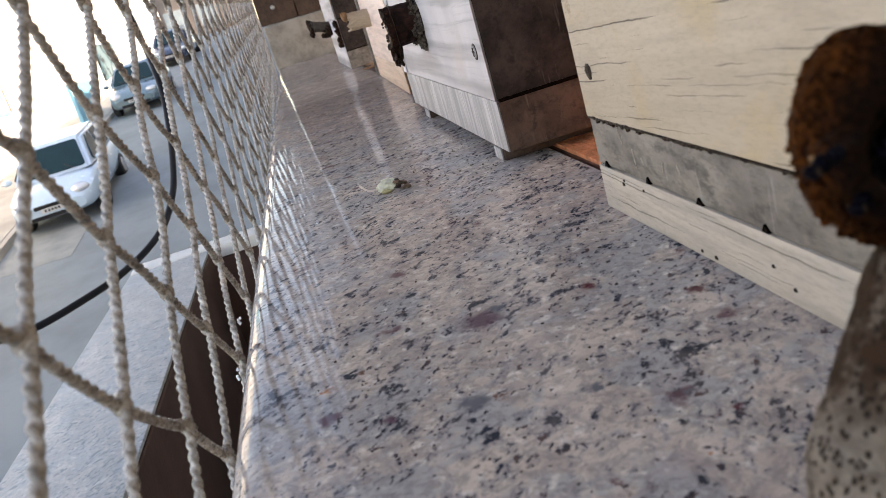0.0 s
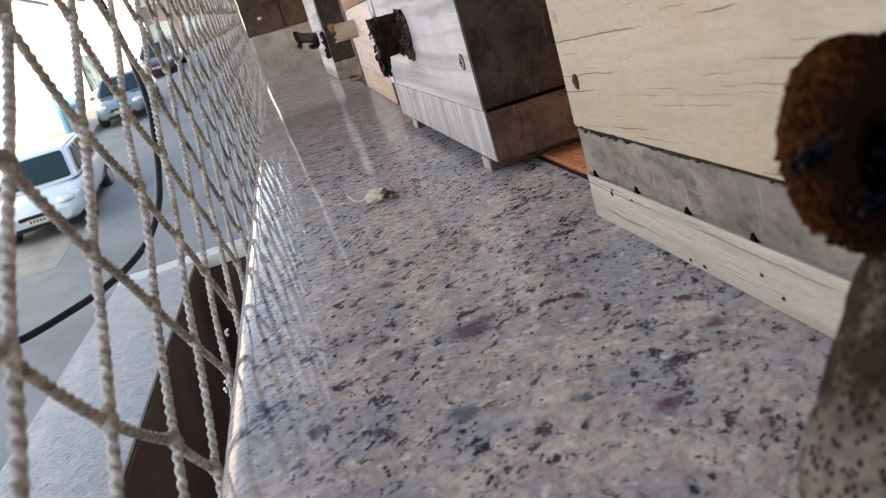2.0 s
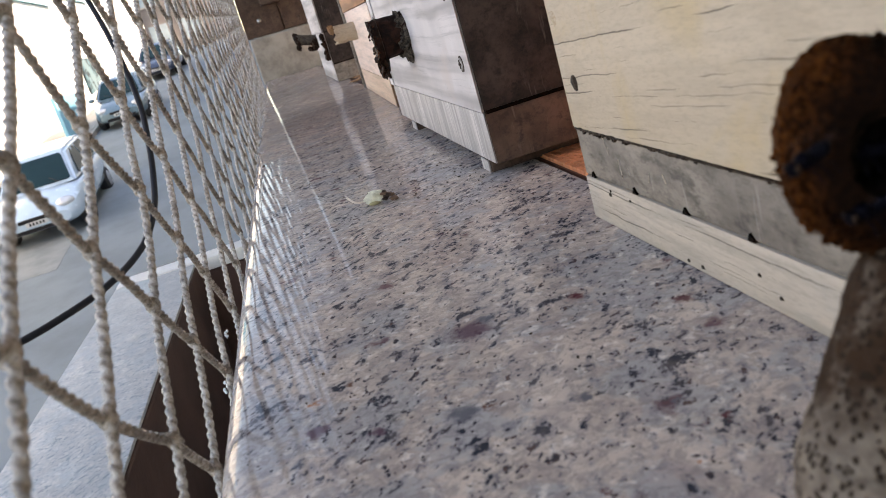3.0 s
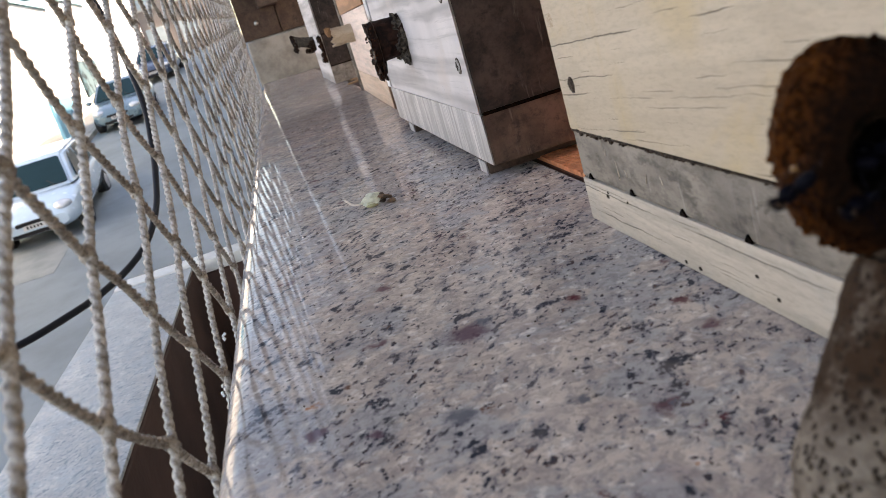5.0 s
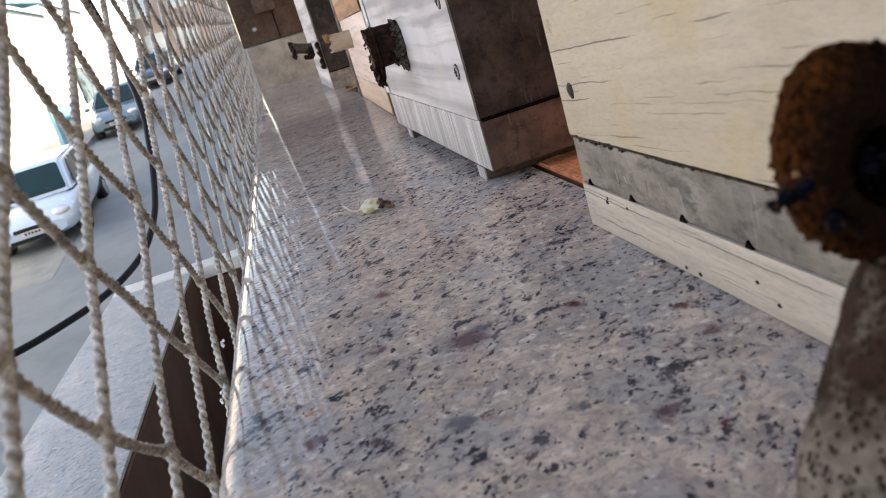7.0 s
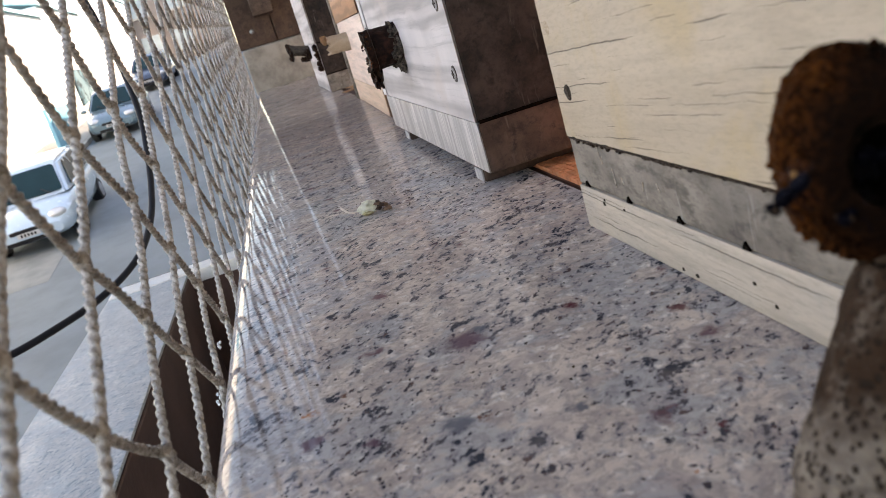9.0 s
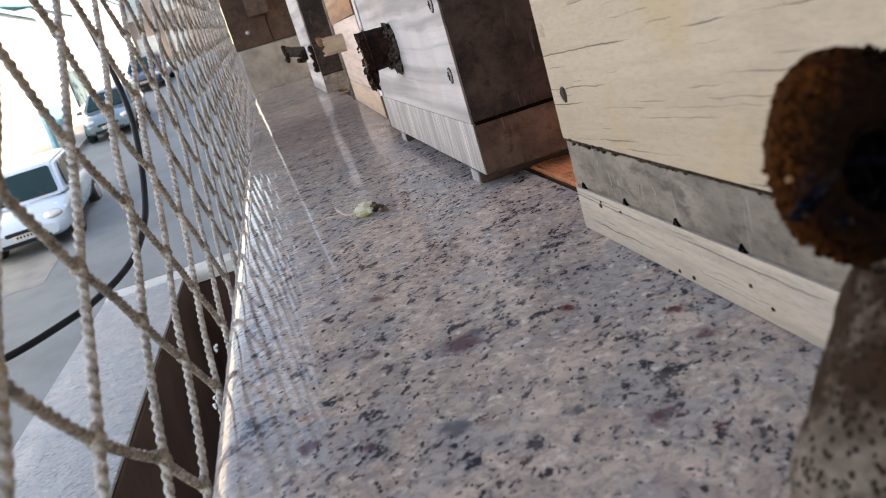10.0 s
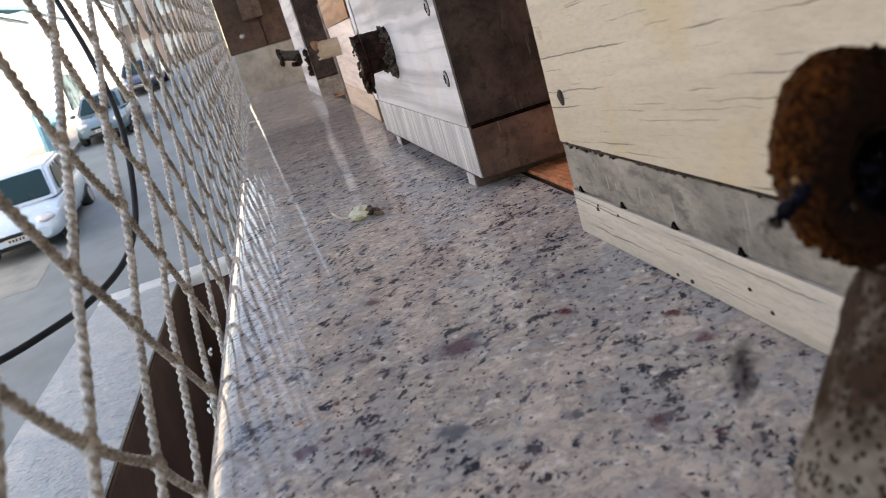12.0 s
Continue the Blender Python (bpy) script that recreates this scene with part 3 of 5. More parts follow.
# ---- the net ----
NET_X = -0.0435
NET_O, NET_U, NET_V = Vector((0.16134, 0.09552)), Vector((0.02416, -0.01983)), Vector((-0.02964, -0.02183))
SLACK = {(1, 0): (-0.0010, -0.0006), (1, 1): (-0.0009, -0.0008), (1, 2): (-0.0020, 0.0001), (2, 2): (-0.0016, 0.0018), (1, -1): (0.0011, 0.0015), (2, 1): (-0.0007, -0.0008), (4, 0): (0.0016, 0.0008), (0, 0): (0.0007, 0.0022), (0, 1): (-0.0007, 0.0005), (0, 2): (0.0002, 0.0011)}
"""crossings pulled out of line"""
def net():
    t = thing("safety_net", pose(NET_X, 0, 0), "beige braided twine safety net stretched along the sill", "net")
    rnd = random.Random(4)
    y_lo, y_hi, z_lo, z_hi = -0.12, 1.85, -0.026, 0.60

    def spot(i, j):
        """A crossing of the mesh, a little off the regular grid."""
        p = NET_O + i * NET_U + j * NET_V
        q = Vector((p.x * 37.0, p.y * 37.0, 0.3))
        d = 0.0006 if p.x < 0.4 else 0.0016
        dy, dz = SLACK.get((i, j), (0, 0))
        return Vector((noise.noise(q) * 0.0012, p.x + dy + noise.noise(q + Vector((9, 0, 0))) * d, p.y + dz + noise.noise(q + Vector((0, 9, 4))) * d))

    def inside(p):
        return y_lo <= p.y <= y_hi and z_lo <= p.z <= z_hi

    knots = set()
    def strand(cells, side):
        pts = [spot(*c) for c in cells]
        keep = [k for k, p in enumerate(pts) if inside(p)]
        if len(keep) < 2:
            return
        a, z = max(keep[0] - 1, 0), min(keep[-1] + 1, len(pts) - 1)
        for k in keep:
            knots.add(cells[k])
        near = min((p - Vector((0, 0, 0.08))).length for p in pts[a:z + 1])
        step, sides = (0.00034, 14) if near < 0.30 else (0.00055, 8) if near < 0.6 else (0.0007, 5)
        line, lean = [], rnd.uniform(0, 6)
        for p, q in zip(pts[a:z], pts[a + 1:z + 1]):
            n = max(2, int((q - p).length / step))
            bow = Vector((rnd.uniform(-1, 1) * 0.0006, rnd.uniform(-1, 1) * 0.0006, rnd.uniform(-1, 1) * 0.0006))
            for s in range(n):
                f = s / n
                line.append(p.lerp(q, f) + bow * math.sin(math.pi * f) + Vector((side * 0.0004, 0, 0)))
        turn = 2 * math.pi * step / 0.0054
        width = [1 + 0.10 * noise.noise(Vector((k * step * 160, lean, side))) for k in range(len(line))]
        girth = 0.00100 if near < 0.6 else 0.00102
        b = rings(line, lambda k, ang: girth * width[k] * (0.56 + 0.54 * abs(math.cos(k * turn + ang + lean))), sides)
        part("twine", b, M["twine" if side > 0 else "twine_brown"], t)

    span = range(-70, 90)
    for i in span:
        strand([(i, j) for j in span], 1)
    for j in span:
        strand([(i, j) for i in span], -1)
    b = bmesh.new()
    ball(0, 0, 0, 0.0016, 0.0017, 0.0023, b, 0.3, 2, 3.0)
    ball(0.0003, 0.0002, 0.0014, 0.0011, 0.0013, 0.0013, b, 0.3, 1, 5.0)
    me = mesh_of(b, "knot", M["twine_brown"])
    far = bmesh.new()
    for c in sorted(knots):
        p = spot(*c)
        if p.y < 0.62 and p.z < 0.30:
            k = new("knot", me)
            k.parent, k.location = t, p
            k.rotation_euler = (rnd.uniform(-0.6, 0.6), rnd.uniform(-0.4, 0.4), rnd.uniform(0, 6))
        else:
            ball(*p, 0.0018, 0.0018, 0.0021, far, 0.2, 1, p.y)
    tagged(part("knotting", far, M["twine"], t), kind="stuff")


# ---- hives ----
def prism(poly, z0, z1, bevel=0.0006, cuts=2, wobble=0.0, seed=0):
    """An upright board over a plan."""
    b = bmesh.new()
    rnd = random.Random(seed)
    lo = [b.verts.new((x, y, z0)) for x, y in poly]
    hi = [b.verts.new((x, y, z1)) for x, y in poly]
    for v in lo + hi:
        v.co.z += rnd.uniform(-wobble, wobble)
    n = len(poly)
    for k in range(n):
        b.faces.new((lo[k], lo[(k + 1) % n], hi[(k + 1) % n], hi[k]))
    b.faces.new(lo[::-1])
    b.faces.new(hi)
    bmesh.ops.recalc_face_normals(b, faces=b.faces)
    bmesh.ops.bevel(b, geom=list(b.edges), offset=bevel, segments=cuts, affect="EDGES", profile=0.6)
    return b


def hive(m, label, depth, length, levels, group="row of bee hives", gap=0.00025):
    """A box of stacked wooden frames with mitred corners. Local axes: x into the depth, y along the front, z up.
    levels: z0, z1, front, side material, how far the front stands proud."""
    t = thing("bee_hive", m, label, "beehive", group)
    w = 0.017
    for k, (z0, z1, front, side, proud) in enumerate(levels):
        a, b_, c, d = z0 + gap, z1 - gap, -proud, length
        part("front_board", prism([(c, 0), (w, w), (w, d - w), (c, d)], a, b_, 0.0005, 2, 0.0003, k), M[front], t)
        part("side_board", prism([(0.0003, -0.0002), (w + 0.0003, w - 0.0003), (depth - w, w - 0.0003), (depth, -0.0002)], a, b_, 0.0004, 1, 0.0002, k + 9), M[side], t)
        part("side_board", prism([(0.0003, d + 0.0002), (w + 0.0003, d - w + 0.0003), (depth - w, d - w + 0.0003), (depth, d + 0.0002)], a, b_, 0.0004, 1, 0.0002, k + 19), M[side], t)
        part("back_board", prism([(depth, 0.0006), (depth - w + 0.0006, w), (depth - w + 0.0006, d - w), (depth, d - 0.0006)], a, b_, 0.0004, 1, 0, k + 29), M[side], t)
        if k:
            part("propolis_seam", box(0.0012, -0.0008, z0 - 0.0008, depth - 0.002, length + 0.0008, z0 + 0.0008), M["cerumen_dark"], t)
    top = levels[-1][1]
    part("lid", box(-0.004, -0.004, top + 0.0005, depth + 0.004, length + 0.004, top + 0.018, 0.001), M[levels[-1][3]], t)
    part("floor_board", box(0.018, 0.018, levels[0][0] + 0.001, depth - 0.018, length - 0.018, levels[0][0] + 0.008), M["brown_wood"], t)
    return t


def screw(parent, x, y, z, r=0.0038):
    """A whitewashed screw head sunk in a dark worn ring, with a cross slot."""
    def disc(x0, r0, r1, d):
        b = bmesh.new()
        got = bmesh.ops.create_cone(b, cap_ends=True, segments=24, radius1=r0, radius2=r1, depth=d)["verts"]
        bmesh.ops.rotate(b, verts=got, cent=(0, 0, 0), matrix=Matrix.Rotation(radians(-90), 3, "Y"))
        bmesh.ops.translate(b, verts=b.verts, vec=(x0, y, z))
        return b
    s = part("screw", disc(x - 0.0003, r, r * 0.93, 0.0008), M["rust"], parent, "countersunk screw head")
    part("screw_face", disc(x - 0.0006, r * 0.74, r * 0.68, 0.0010), M["steel_dull"], s)
    q = box(x - 0.0014, y - r * 0.5, z - r * 0.12, x - 0.0010, y + r * 0.5, z + r * 0.12)
    box(x - 0.0014, y - r * 0.12, z - r * 0.5, x - 0.0010, y + r * 0.12, z + r * 0.5, bm=q)
    part("slot", q, M["propolis"], s)


def ragged_tube(parent, at, way, length, radius, mat, name="entrance_tube", ragged=0.35, seed=0.0, label="", flare=0.15, droop=0.0, thick=0.18, crumbs=26, lumpy=1.0, drips=0):
    """A hollow tube of wax with a torn rim, lumpy walls and a dark inside."""
    way = Vector(way).normalized()
    u = way.cross(Vector((0, 0, 1))).normalized()
    w = u.cross(way)
    b = bmesh.new()
    n, rows = 84, []
    prof = [(0.0, 1.12 + flare), (0.05, 1.03), (0.15, 0.99), (0.3, 0.97), (0.45, 0.97), (0.6, 0.98), (0.72, 0.99), (0.84, 1.0 + flare * 0.4), (0.93, 1.0 + flare * 0.8), (1.0, 1.0 + flare), (1.0, 1 + flare - thick), (0.8, 0.92 - thick), (0.4, 0.85 - thick), (0.05, 0.8 - thick)]
    for f, r in prof:
        row = []
        for k in range(n):
            a = 2 * math.pi * k / n
            ca, sa = math.cos(a), math.sin(a)
            q = Vector((ca * 1.6, sa * 1.6, f * 2.0 + seed))
            lump = 1 + lumpy * (0.13 * noise.noise(q * 1.3) + 0.10 * noise.noise(q * 3.7)) + 0.06 * noise.noise(q * 9.0)
            e = f * length
            if f >= 0.6:
                tear = noise.noise(Vector((ca * 1.6, sa * 1.6, seed + 5))) + 0.6 * noise.noise(Vector((ca * 5, sa * 5, seed + 8))) + 0.45 * noise.noise(Vector((ca * 12, sa * 12, seed + 3)))
                e += length * ragged * tear * (f - 0.5) / 0.5
            elif f < 0.1:
                lump += 0.12 * noise.noise(Vector((ca * 6, sa * 6, seed)))
            p = Vector(at) + way * e + (u * ca + w * sa) * radius * r * lump + Vector((0, 0, -droop * f * f * length))
            row.append(b.verts.new(p))
        rows.append(row)
    for r0, r1 in zip(rows, rows[1:]):
        for k in range(n):
            b.faces.new((r0[k], r0[(k + 1) % n], r1[(k + 1) % n], r1[k]))
    b.faces.new(rows[-1])
    bmesh.ops.recalc_face_normals(b, faces=b.faces)
    tube = part(name, b, M[mat], parent, label)
    rnd = random.Random(int(seed * 10) + 1)
    for k in range(crumbs):
        a = rnd.uniform(0, 2 * math.pi)
        f = rnd.choice((0.02, 0.9, 0.98, 1.0)) + rnd.uniform(-0.06, 0.06)
        p = Vector(at) + way * f * length + (u * math.cos(a) + w * math.sin(a)) * radius * (1.0 + flare)
        e = radius * rnd.uniform(0.07, 0.17)
        part("resin_lump", ball(*p, e, e * rnd.uniform(0.6, 1.1), e * rnd.uniform(0.8, 1.6), None, 0.8, 2, k), M[mat], tube)
    for k in range(drips):
        # torn strings of resin under the mouth and the foot
        f = rnd.choice((0.92, 0.86, 0.98, 0.10, 0.03))
        p = Vector(at) + way * f * length + u * rnd.uniform(-0.7, 0.7) * radius - w * radius * 0.95
        n = radius * rnd.uniform(0.15, 0.62)
        q = [p + Vector((rnd.uniform(-1, 1), rnd.uniform(-1, 1), 0)) * radius * 0.06 - w * n * s / 4 for s in range(5)]
        wide = radius * rnd.uniform(0.05, 0.11)
        part("resin_string", rings(q, lambda i, a: wide * (1.3 - 0.25 * i) * (1 + 0.4 * noise.noise(Vector((i, a, k)))), 7), M[mat], tube)
    return tube


PINS = ((0.2503, 0.0445, 0.0007), (0.2647, 0.0389, 0.0005), (0.2632, 0.0380, 0.0005), (0.2345, 0.0329, 0.0006), (0.2769, 0.0109, 0.0008), (0.2762, 0.0122, 0.0005), (0.2629, 0.0117, 0.0005),
        (0.2337, 0.0017, 0.0006), (0.2269, 0.0018, 0.0007), (0.2022, 0.0072, 0.0006), (0.1954, 0.0040, 0.0006))
"""nail and worm holes on the front: y, z, radius"""


def hive_cream():
    """The nearest hive, cream and grey, with the brown lacy tube."""
    t = hive(pose(0.081, -0.060, 0), "weathered cream wooden bee hive with a grey middle frame", 0.26, 0.2948,
             [(0, 0.0147, "cream_low", "cream_low", 0.0), (0.0147, 0.0302, "grey_wood", "grey_wood", -0.0004), (0.0302, 0.26, "cream", "cream", 0.0003)])
    # dark wedges stand in for the open, shaded gaps over the lowest frame
    for k, y in enumerate((0.2875, 0.2585, 0.2305, 0.2030)):
        b = bmesh.new()
        w, hgt = 0.0016 - 0.0002 * (k % 2), 0.0018
        vs = [b.verts.new((x, y + dy, 0.0147 + dz)) for x in (-0.0002, 0.003) for dy, dz in ((-w, 0), (w, 0), (0.0003, hgt))]
        b.faces.new(vs[:3])
        b.faces.new(vs[3:][::-1])
        for i in range(3):
            b.faces.new((vs[i], vs[3 + i], vs[3 + (i + 1) % 3], vs[(i + 1) % 3]))
        part("dark_gap_wedge", b, M["cerumen_dark"], t)
    # old screw holes
    for y, z, r in ((0.2850, 0.0448, 0.0022), (0.2905, 0.0640, 0.0020)):
        b = ball(0.0001, y, z, 0.0008, r * 1.45, r * 1.4, None, 0.2, 2, y * 9)
        part("plugged_hole", b, M["propolis" if z < 0.06 else "wax_pale"], t)
    rnd = random.Random(6)
    for y, z, r in PINS:
        part("pin_hole", ball(0.0001, y, z, 0.0004, r * 1.3, r, None, 0.3, 1, y), M["propolis"], t)
    part("propolis_line", box(-0.0005, 0.001, 0.0299, 0.003, 0.2935, 0.03035), M["propolis"], t)
    for k in range(90):
        y = 0.06 + 0.232 * rnd.random() ** 0.7
        big = 1.0 + 1.6 * max(0.0, (y - 0.235) / 0.06) * rnd.random()
        part("propolis_blob", ball(0.0001, y, 0.0302 - rnd.random() * 0.0007 * big, 0.0006, (0.0004 + 0.0012 * rnd.random() ** 3) * big, (0.0003 + 0.0003 * rnd.random()) * big, None, 0.6, 1, y * 31), M["propolis"], t)
    for k in range(6):
        y, z, n = 0.225 + rnd.random() * 0.065, 0.018 + rnd.random() * 0.010, 0.002 + 0.004 * rnd.random()
        b = box(-0.00015, -0.00012, 0, 0.0006, 0.00012, n)
        bmesh.ops.rotate(b, verts=b.verts, cent=(0, 0, 0), matrix=Matrix.Rotation(rnd.uniform(-0.5, 0.3), 3, "X"))
        bmesh.ops.translate(b, verts=b.verts, vec=(0.0003, y, min(z, 0.0295 - n)))
        part("scratch", b, M["cream_low"], t)
    fore_tube(t)
    return t


def fore_tube(t):
    """Speckled wax neck that climbs off the hive to a shaggy dark mouth."""
    o = Vector((0.081, -0.060, 0))
    line = curve([Vector(p) - o for p in ((0.0850, 0.036, 0.012), (0.066, 0.046, 0.008), (0.0490, 0.0590, 0.0105), (0.0458, 0.0657, 0.0171), (0.0499, 0.0681, 0.0243), (0.0532, 0.0694, 0.0310), (0.0555, 0.0705, 0.0367), (0.0573, 0.0710, 0.0406), (0.0575, 0.0715, 0.0460))], 8)
    n = len(line)
    def girth(i, a):
        f = i / (n - 1)
        r = 0.0080 if f < 0.35 else 0.0080 - 0.0040 * min(1, (f - 0.35) / 0.5)
        return r * (1 + 0.05 * noise.noise(Vector((math.cos(a) * 2, math.sin(a) * 2, f * 9))) + 0.03 * noise.noise(Vector((math.cos(a) * 7, math.sin(a) * 7, f * 40))))
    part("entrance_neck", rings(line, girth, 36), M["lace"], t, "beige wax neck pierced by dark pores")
    # mouth: a lumpy bulb with a hollow, opening towards the ledge
    c = Vector((0.0562, 0.0735, 0.0526)) - o
    way = Vector((-0.45, -0.85, 0.03)).normalized()
    u = way.cross(Vector((0, 0, 1))).normalized()
    w = u.cross(way)
    b = bmesh.new()
    outer = [(-0.0085, 0.02), (-0.0075, 0.45), (-0.0045, 0.80), (-0.001, 0.97), (0.002, 1.0), (0.0045, 0.93), (0.0060, 0.80), (0.0068, 0.60), (0.0066, 0.42)]
    inner = [(0.0060, 0.34), (0.0046, 0.30), (0.002, 0.30), (-0.002, 0.28), (-0.005, 0.3), (-0.0055, 0.02)]
    rows, m = [], 96

    def shoulder(a):
        return 0.10 * max(0.0, math.cos(a - 1.08)) ** 6
    for s, (d, r) in enumerate(outer + inner):
        row = []
        for k in range(m):
            a = 2 * math.pi * k / m
            q = Vector((math.cos(a) * 3, math.sin(a) * 3, s * 0.6))
            lump = 1 + 0.05 * noise.noise(q * 0.8) + 0.03 * noise.noise(q * 2.6) + 0.02 * noise.noise(q * 6.0)
            lump += shoulder(a) * (s < len(outer))
            low = max(0.0, -math.sin(a)) * (0.10 if s >= len(outer) else 0.0)
            row.append(c + way * d - u * (0.0014 * max(0.0, (d + 0.002) / 0.0088) if r < 0.86 and d > 0 or s >= len(outer) else 0.0) + (u * math.cos(a) * 0.0092 + w * math.sin(a) * 0.0114) * (r + low) * lump)
        rows.append(row)
    def skin(some):
        b = bmesh.new()
        vs = [[b.verts.new(p) for p in row] for row in some]
        for r0, r1 in zip(vs, vs[1:]):
            for k in range(m):
                b.faces.new((r0[k], r0[(k + 1) % m], r1[(k + 1) % m], r1[k]))
        bmesh.ops.recalc_face_normals(b, faces=b.faces)
        return b
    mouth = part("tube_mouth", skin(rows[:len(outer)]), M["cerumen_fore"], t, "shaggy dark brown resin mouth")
    # lining is coloured black, so the hollow's shade is in the material
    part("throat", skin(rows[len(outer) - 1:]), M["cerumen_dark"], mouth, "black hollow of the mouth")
    rnd = random.Random(11)
    crust = bmesh.new()
    for k in range(1300):
        a, s = rnd.uniform(0, 2 * math.pi), rnd.uniform(-0.0075, 0.0064)
        r = 0.90 * math.sqrt(max(0.05, 1 - (s / 0.0088) ** 2)) if s < 0.002 else 1.0 - 0.26 * ((s - 0.002) / 0.0044) ** 2
        p = c + way * s + (u * math.cos(a) * 0.0092 + w * math.sin(a) * 0.0114) * (r + shoulder(a))
        e = 0.00014 + 0.0004 * rnd.random() ** 2
        if s < 0.0045 or math.cos(a) > 0.2:
            ball(*p, e, e, e, crust, 0.4, 1, k)
    part("resin_crust", crust, M["cerumen_fore"], mouth)
    # glossy resin beads, coloured paler than the crust to carry its glints
    for k in range(46):
        a, s = rnd.uniform(0, 2 * math.pi), rnd.uniform(-0.004, 0.0060)
        p = c + way * s + (u * math.cos(a) * 0.0092 + w * math.sin(a) * 0.0114) * (0.93 * math.sqrt(max(0.05, 1 - (s / 0.0088) ** 2)) if s < 0.002 else 0.985 - 0.26 * ((s - 0.002) / 0.0044) ** 2)
        e = 0.0002 + 0.0003 * rnd.random() ** 2
        part("resin_bead", ball(*p, e, e, e * 1.4, None, 0.3, 1, k), M["resin_bead"], mouth)


def hive_white():
    t = hive(pose(0.0742, 0.3225, 0), "whitewashed wooden bee hive with dark brown sides on short battens", 0.25, 0.2535,
             [(0.0064, 0.0293, "white_skirt", "brown_wood", 0.0), (0.0293, 0.24, "white_wood", "dark_wood", 0.0004)])
    for y, wide in ((0.0165, 0.013), (0.203, 0.014)):
        part("runner", box(0.0012, y, 0, 0.236, y + wide, 0.0061, 0.0006), M["brown_wood"], t, "brown raw wooden runner")
        part("runner_end", box(0.0002, y + 0.0004, 0.0003, 0.0010, y + wide - 0.0004, 0.0059, 0.0002), M["white_skirt"], t, "whitewashed end of the runner")
    part("corner_strip", box(-0.0014, 0.2400, 0.0298, -0.0006, 0.2532, 0.2396, 0.0003), M["white_wood"], t, "white corner strip")
    screw(t, 0, 0.0130, 0.0500)
    screw(t, 0, 0.0125, 0.0800)
    tube = ragged_tube(t, (0.001, 0.134, 0.0655), (-1, 0.06, -0.02), 0.0195, 0.0112, "resin_brown", seed=2.0, ragged=0.05, crumbs=0, label="ragged dark brown resin entrance tube", flare=0.03, lumpy=0.25)
    rnd = random.Random(3)
    # torn glossy rim with a beard of resin under it, and a grey crust where the tube meets the board
    ragged_tube(tube, (-0.0150, 0.1349, 0.0652), (-1, 0.06, -0.02), 0.0042, 0.0112, "cerumen", "torn_rim", 0.55, 5.0, "glossy torn rim", 0.05, 0.0, 0.22, 0, 0.5, 6)
    ragged_tube(tube, (0.0004, 0.1340, 0.0652), (-1, 0.02, 0.0), 0.0048, 0.0120, "resin_grey", "crust", 0.9, 9.0, "dusty grey crust", 0.06, 0.0, 0.25, 0, 0.9, 0)
    part("resin_beard", ball(-0.0172, 0.1362, 0.0518, 0.0026, 0.0052, 0.0062, None, 0.9, 4, 3.3), M["cerumen"], tube, "black resin hanging under the rim")
    part("crust_lobe", ball(-0.0020, 0.1290, 0.0540, 0.0022, 0.0045, 0.0050, None, 0.7, 4, 6.1), M["resin_grey"], tube)
    for k in range(90):
        a, c = rnd.uniform(0, 2 * math.pi), rnd.uniform(0.0100, 0.0118)
        e = rnd.uniform(0.0003, 0.0007)
        part("resin_lump", ball(-0.0172 - rnd.random() * 0.0024, 0.1352 + c * math.cos(a), 0.0650 + c * math.sin(a), e, e * rnd.uniform(0.7, 1.4), e * rnd.uniform(0.8, 1.5), None, 0.4, 2, k), M["cerumen" if rnd.random() < 0.65 else "resin_amber"], tube)
    for k in range(40):
        e = rnd.uniform(0.0004, 0.0010)
        part("resin_lump", ball(-0.0172 + rnd.uniform(-0.003, 0.002), 0.1362 + rnd.uniform(-0.006, 0.006), 0.0520 - 0.0075 * rnd.random(), e, e, e * rnd.uniform(1.2, 2.4), None, 0.4, 2, k + 90), M["cerumen"], tube)
    return t


def hive_pink():
    t = hive(pose(0.0862, 0.6856, 0, 0, 0, -1.45), "pale pinkish pine bee hive beneath an orange pine board", 0.25, 0.286,
             [(0, 0.0245, "peach_wood", "tan_wood", 0.0), (0.0245, 0.0905, "pink_wood", "tan_wood", 0.0), (0.0905, 0.22, "pine", "tan_wood", 0.001)])
    ragged_tube(t, (0.001, 0.190, 0.0690), (-1, 0.05, 0.03), 0.023, 0.0092, "wax_pale", seed=7.0, ragged=0.2, crumbs=6, label="pale beige wax entrance tube", flare=0.0)
    part("wax_flap", ball(-0.0255, 0.186, 0.0765, 0.0032, 0.0022, 0.0045, None, 0.7, 3, 4.0), M["leaf"], t, "curled brown scrap at the tube mouth")
    part("grey_batten", box(-0.003, 0.2875, 0, 0.006, 0.2925, 0.12, 0.001), M["grey_wood"], t)
    return t


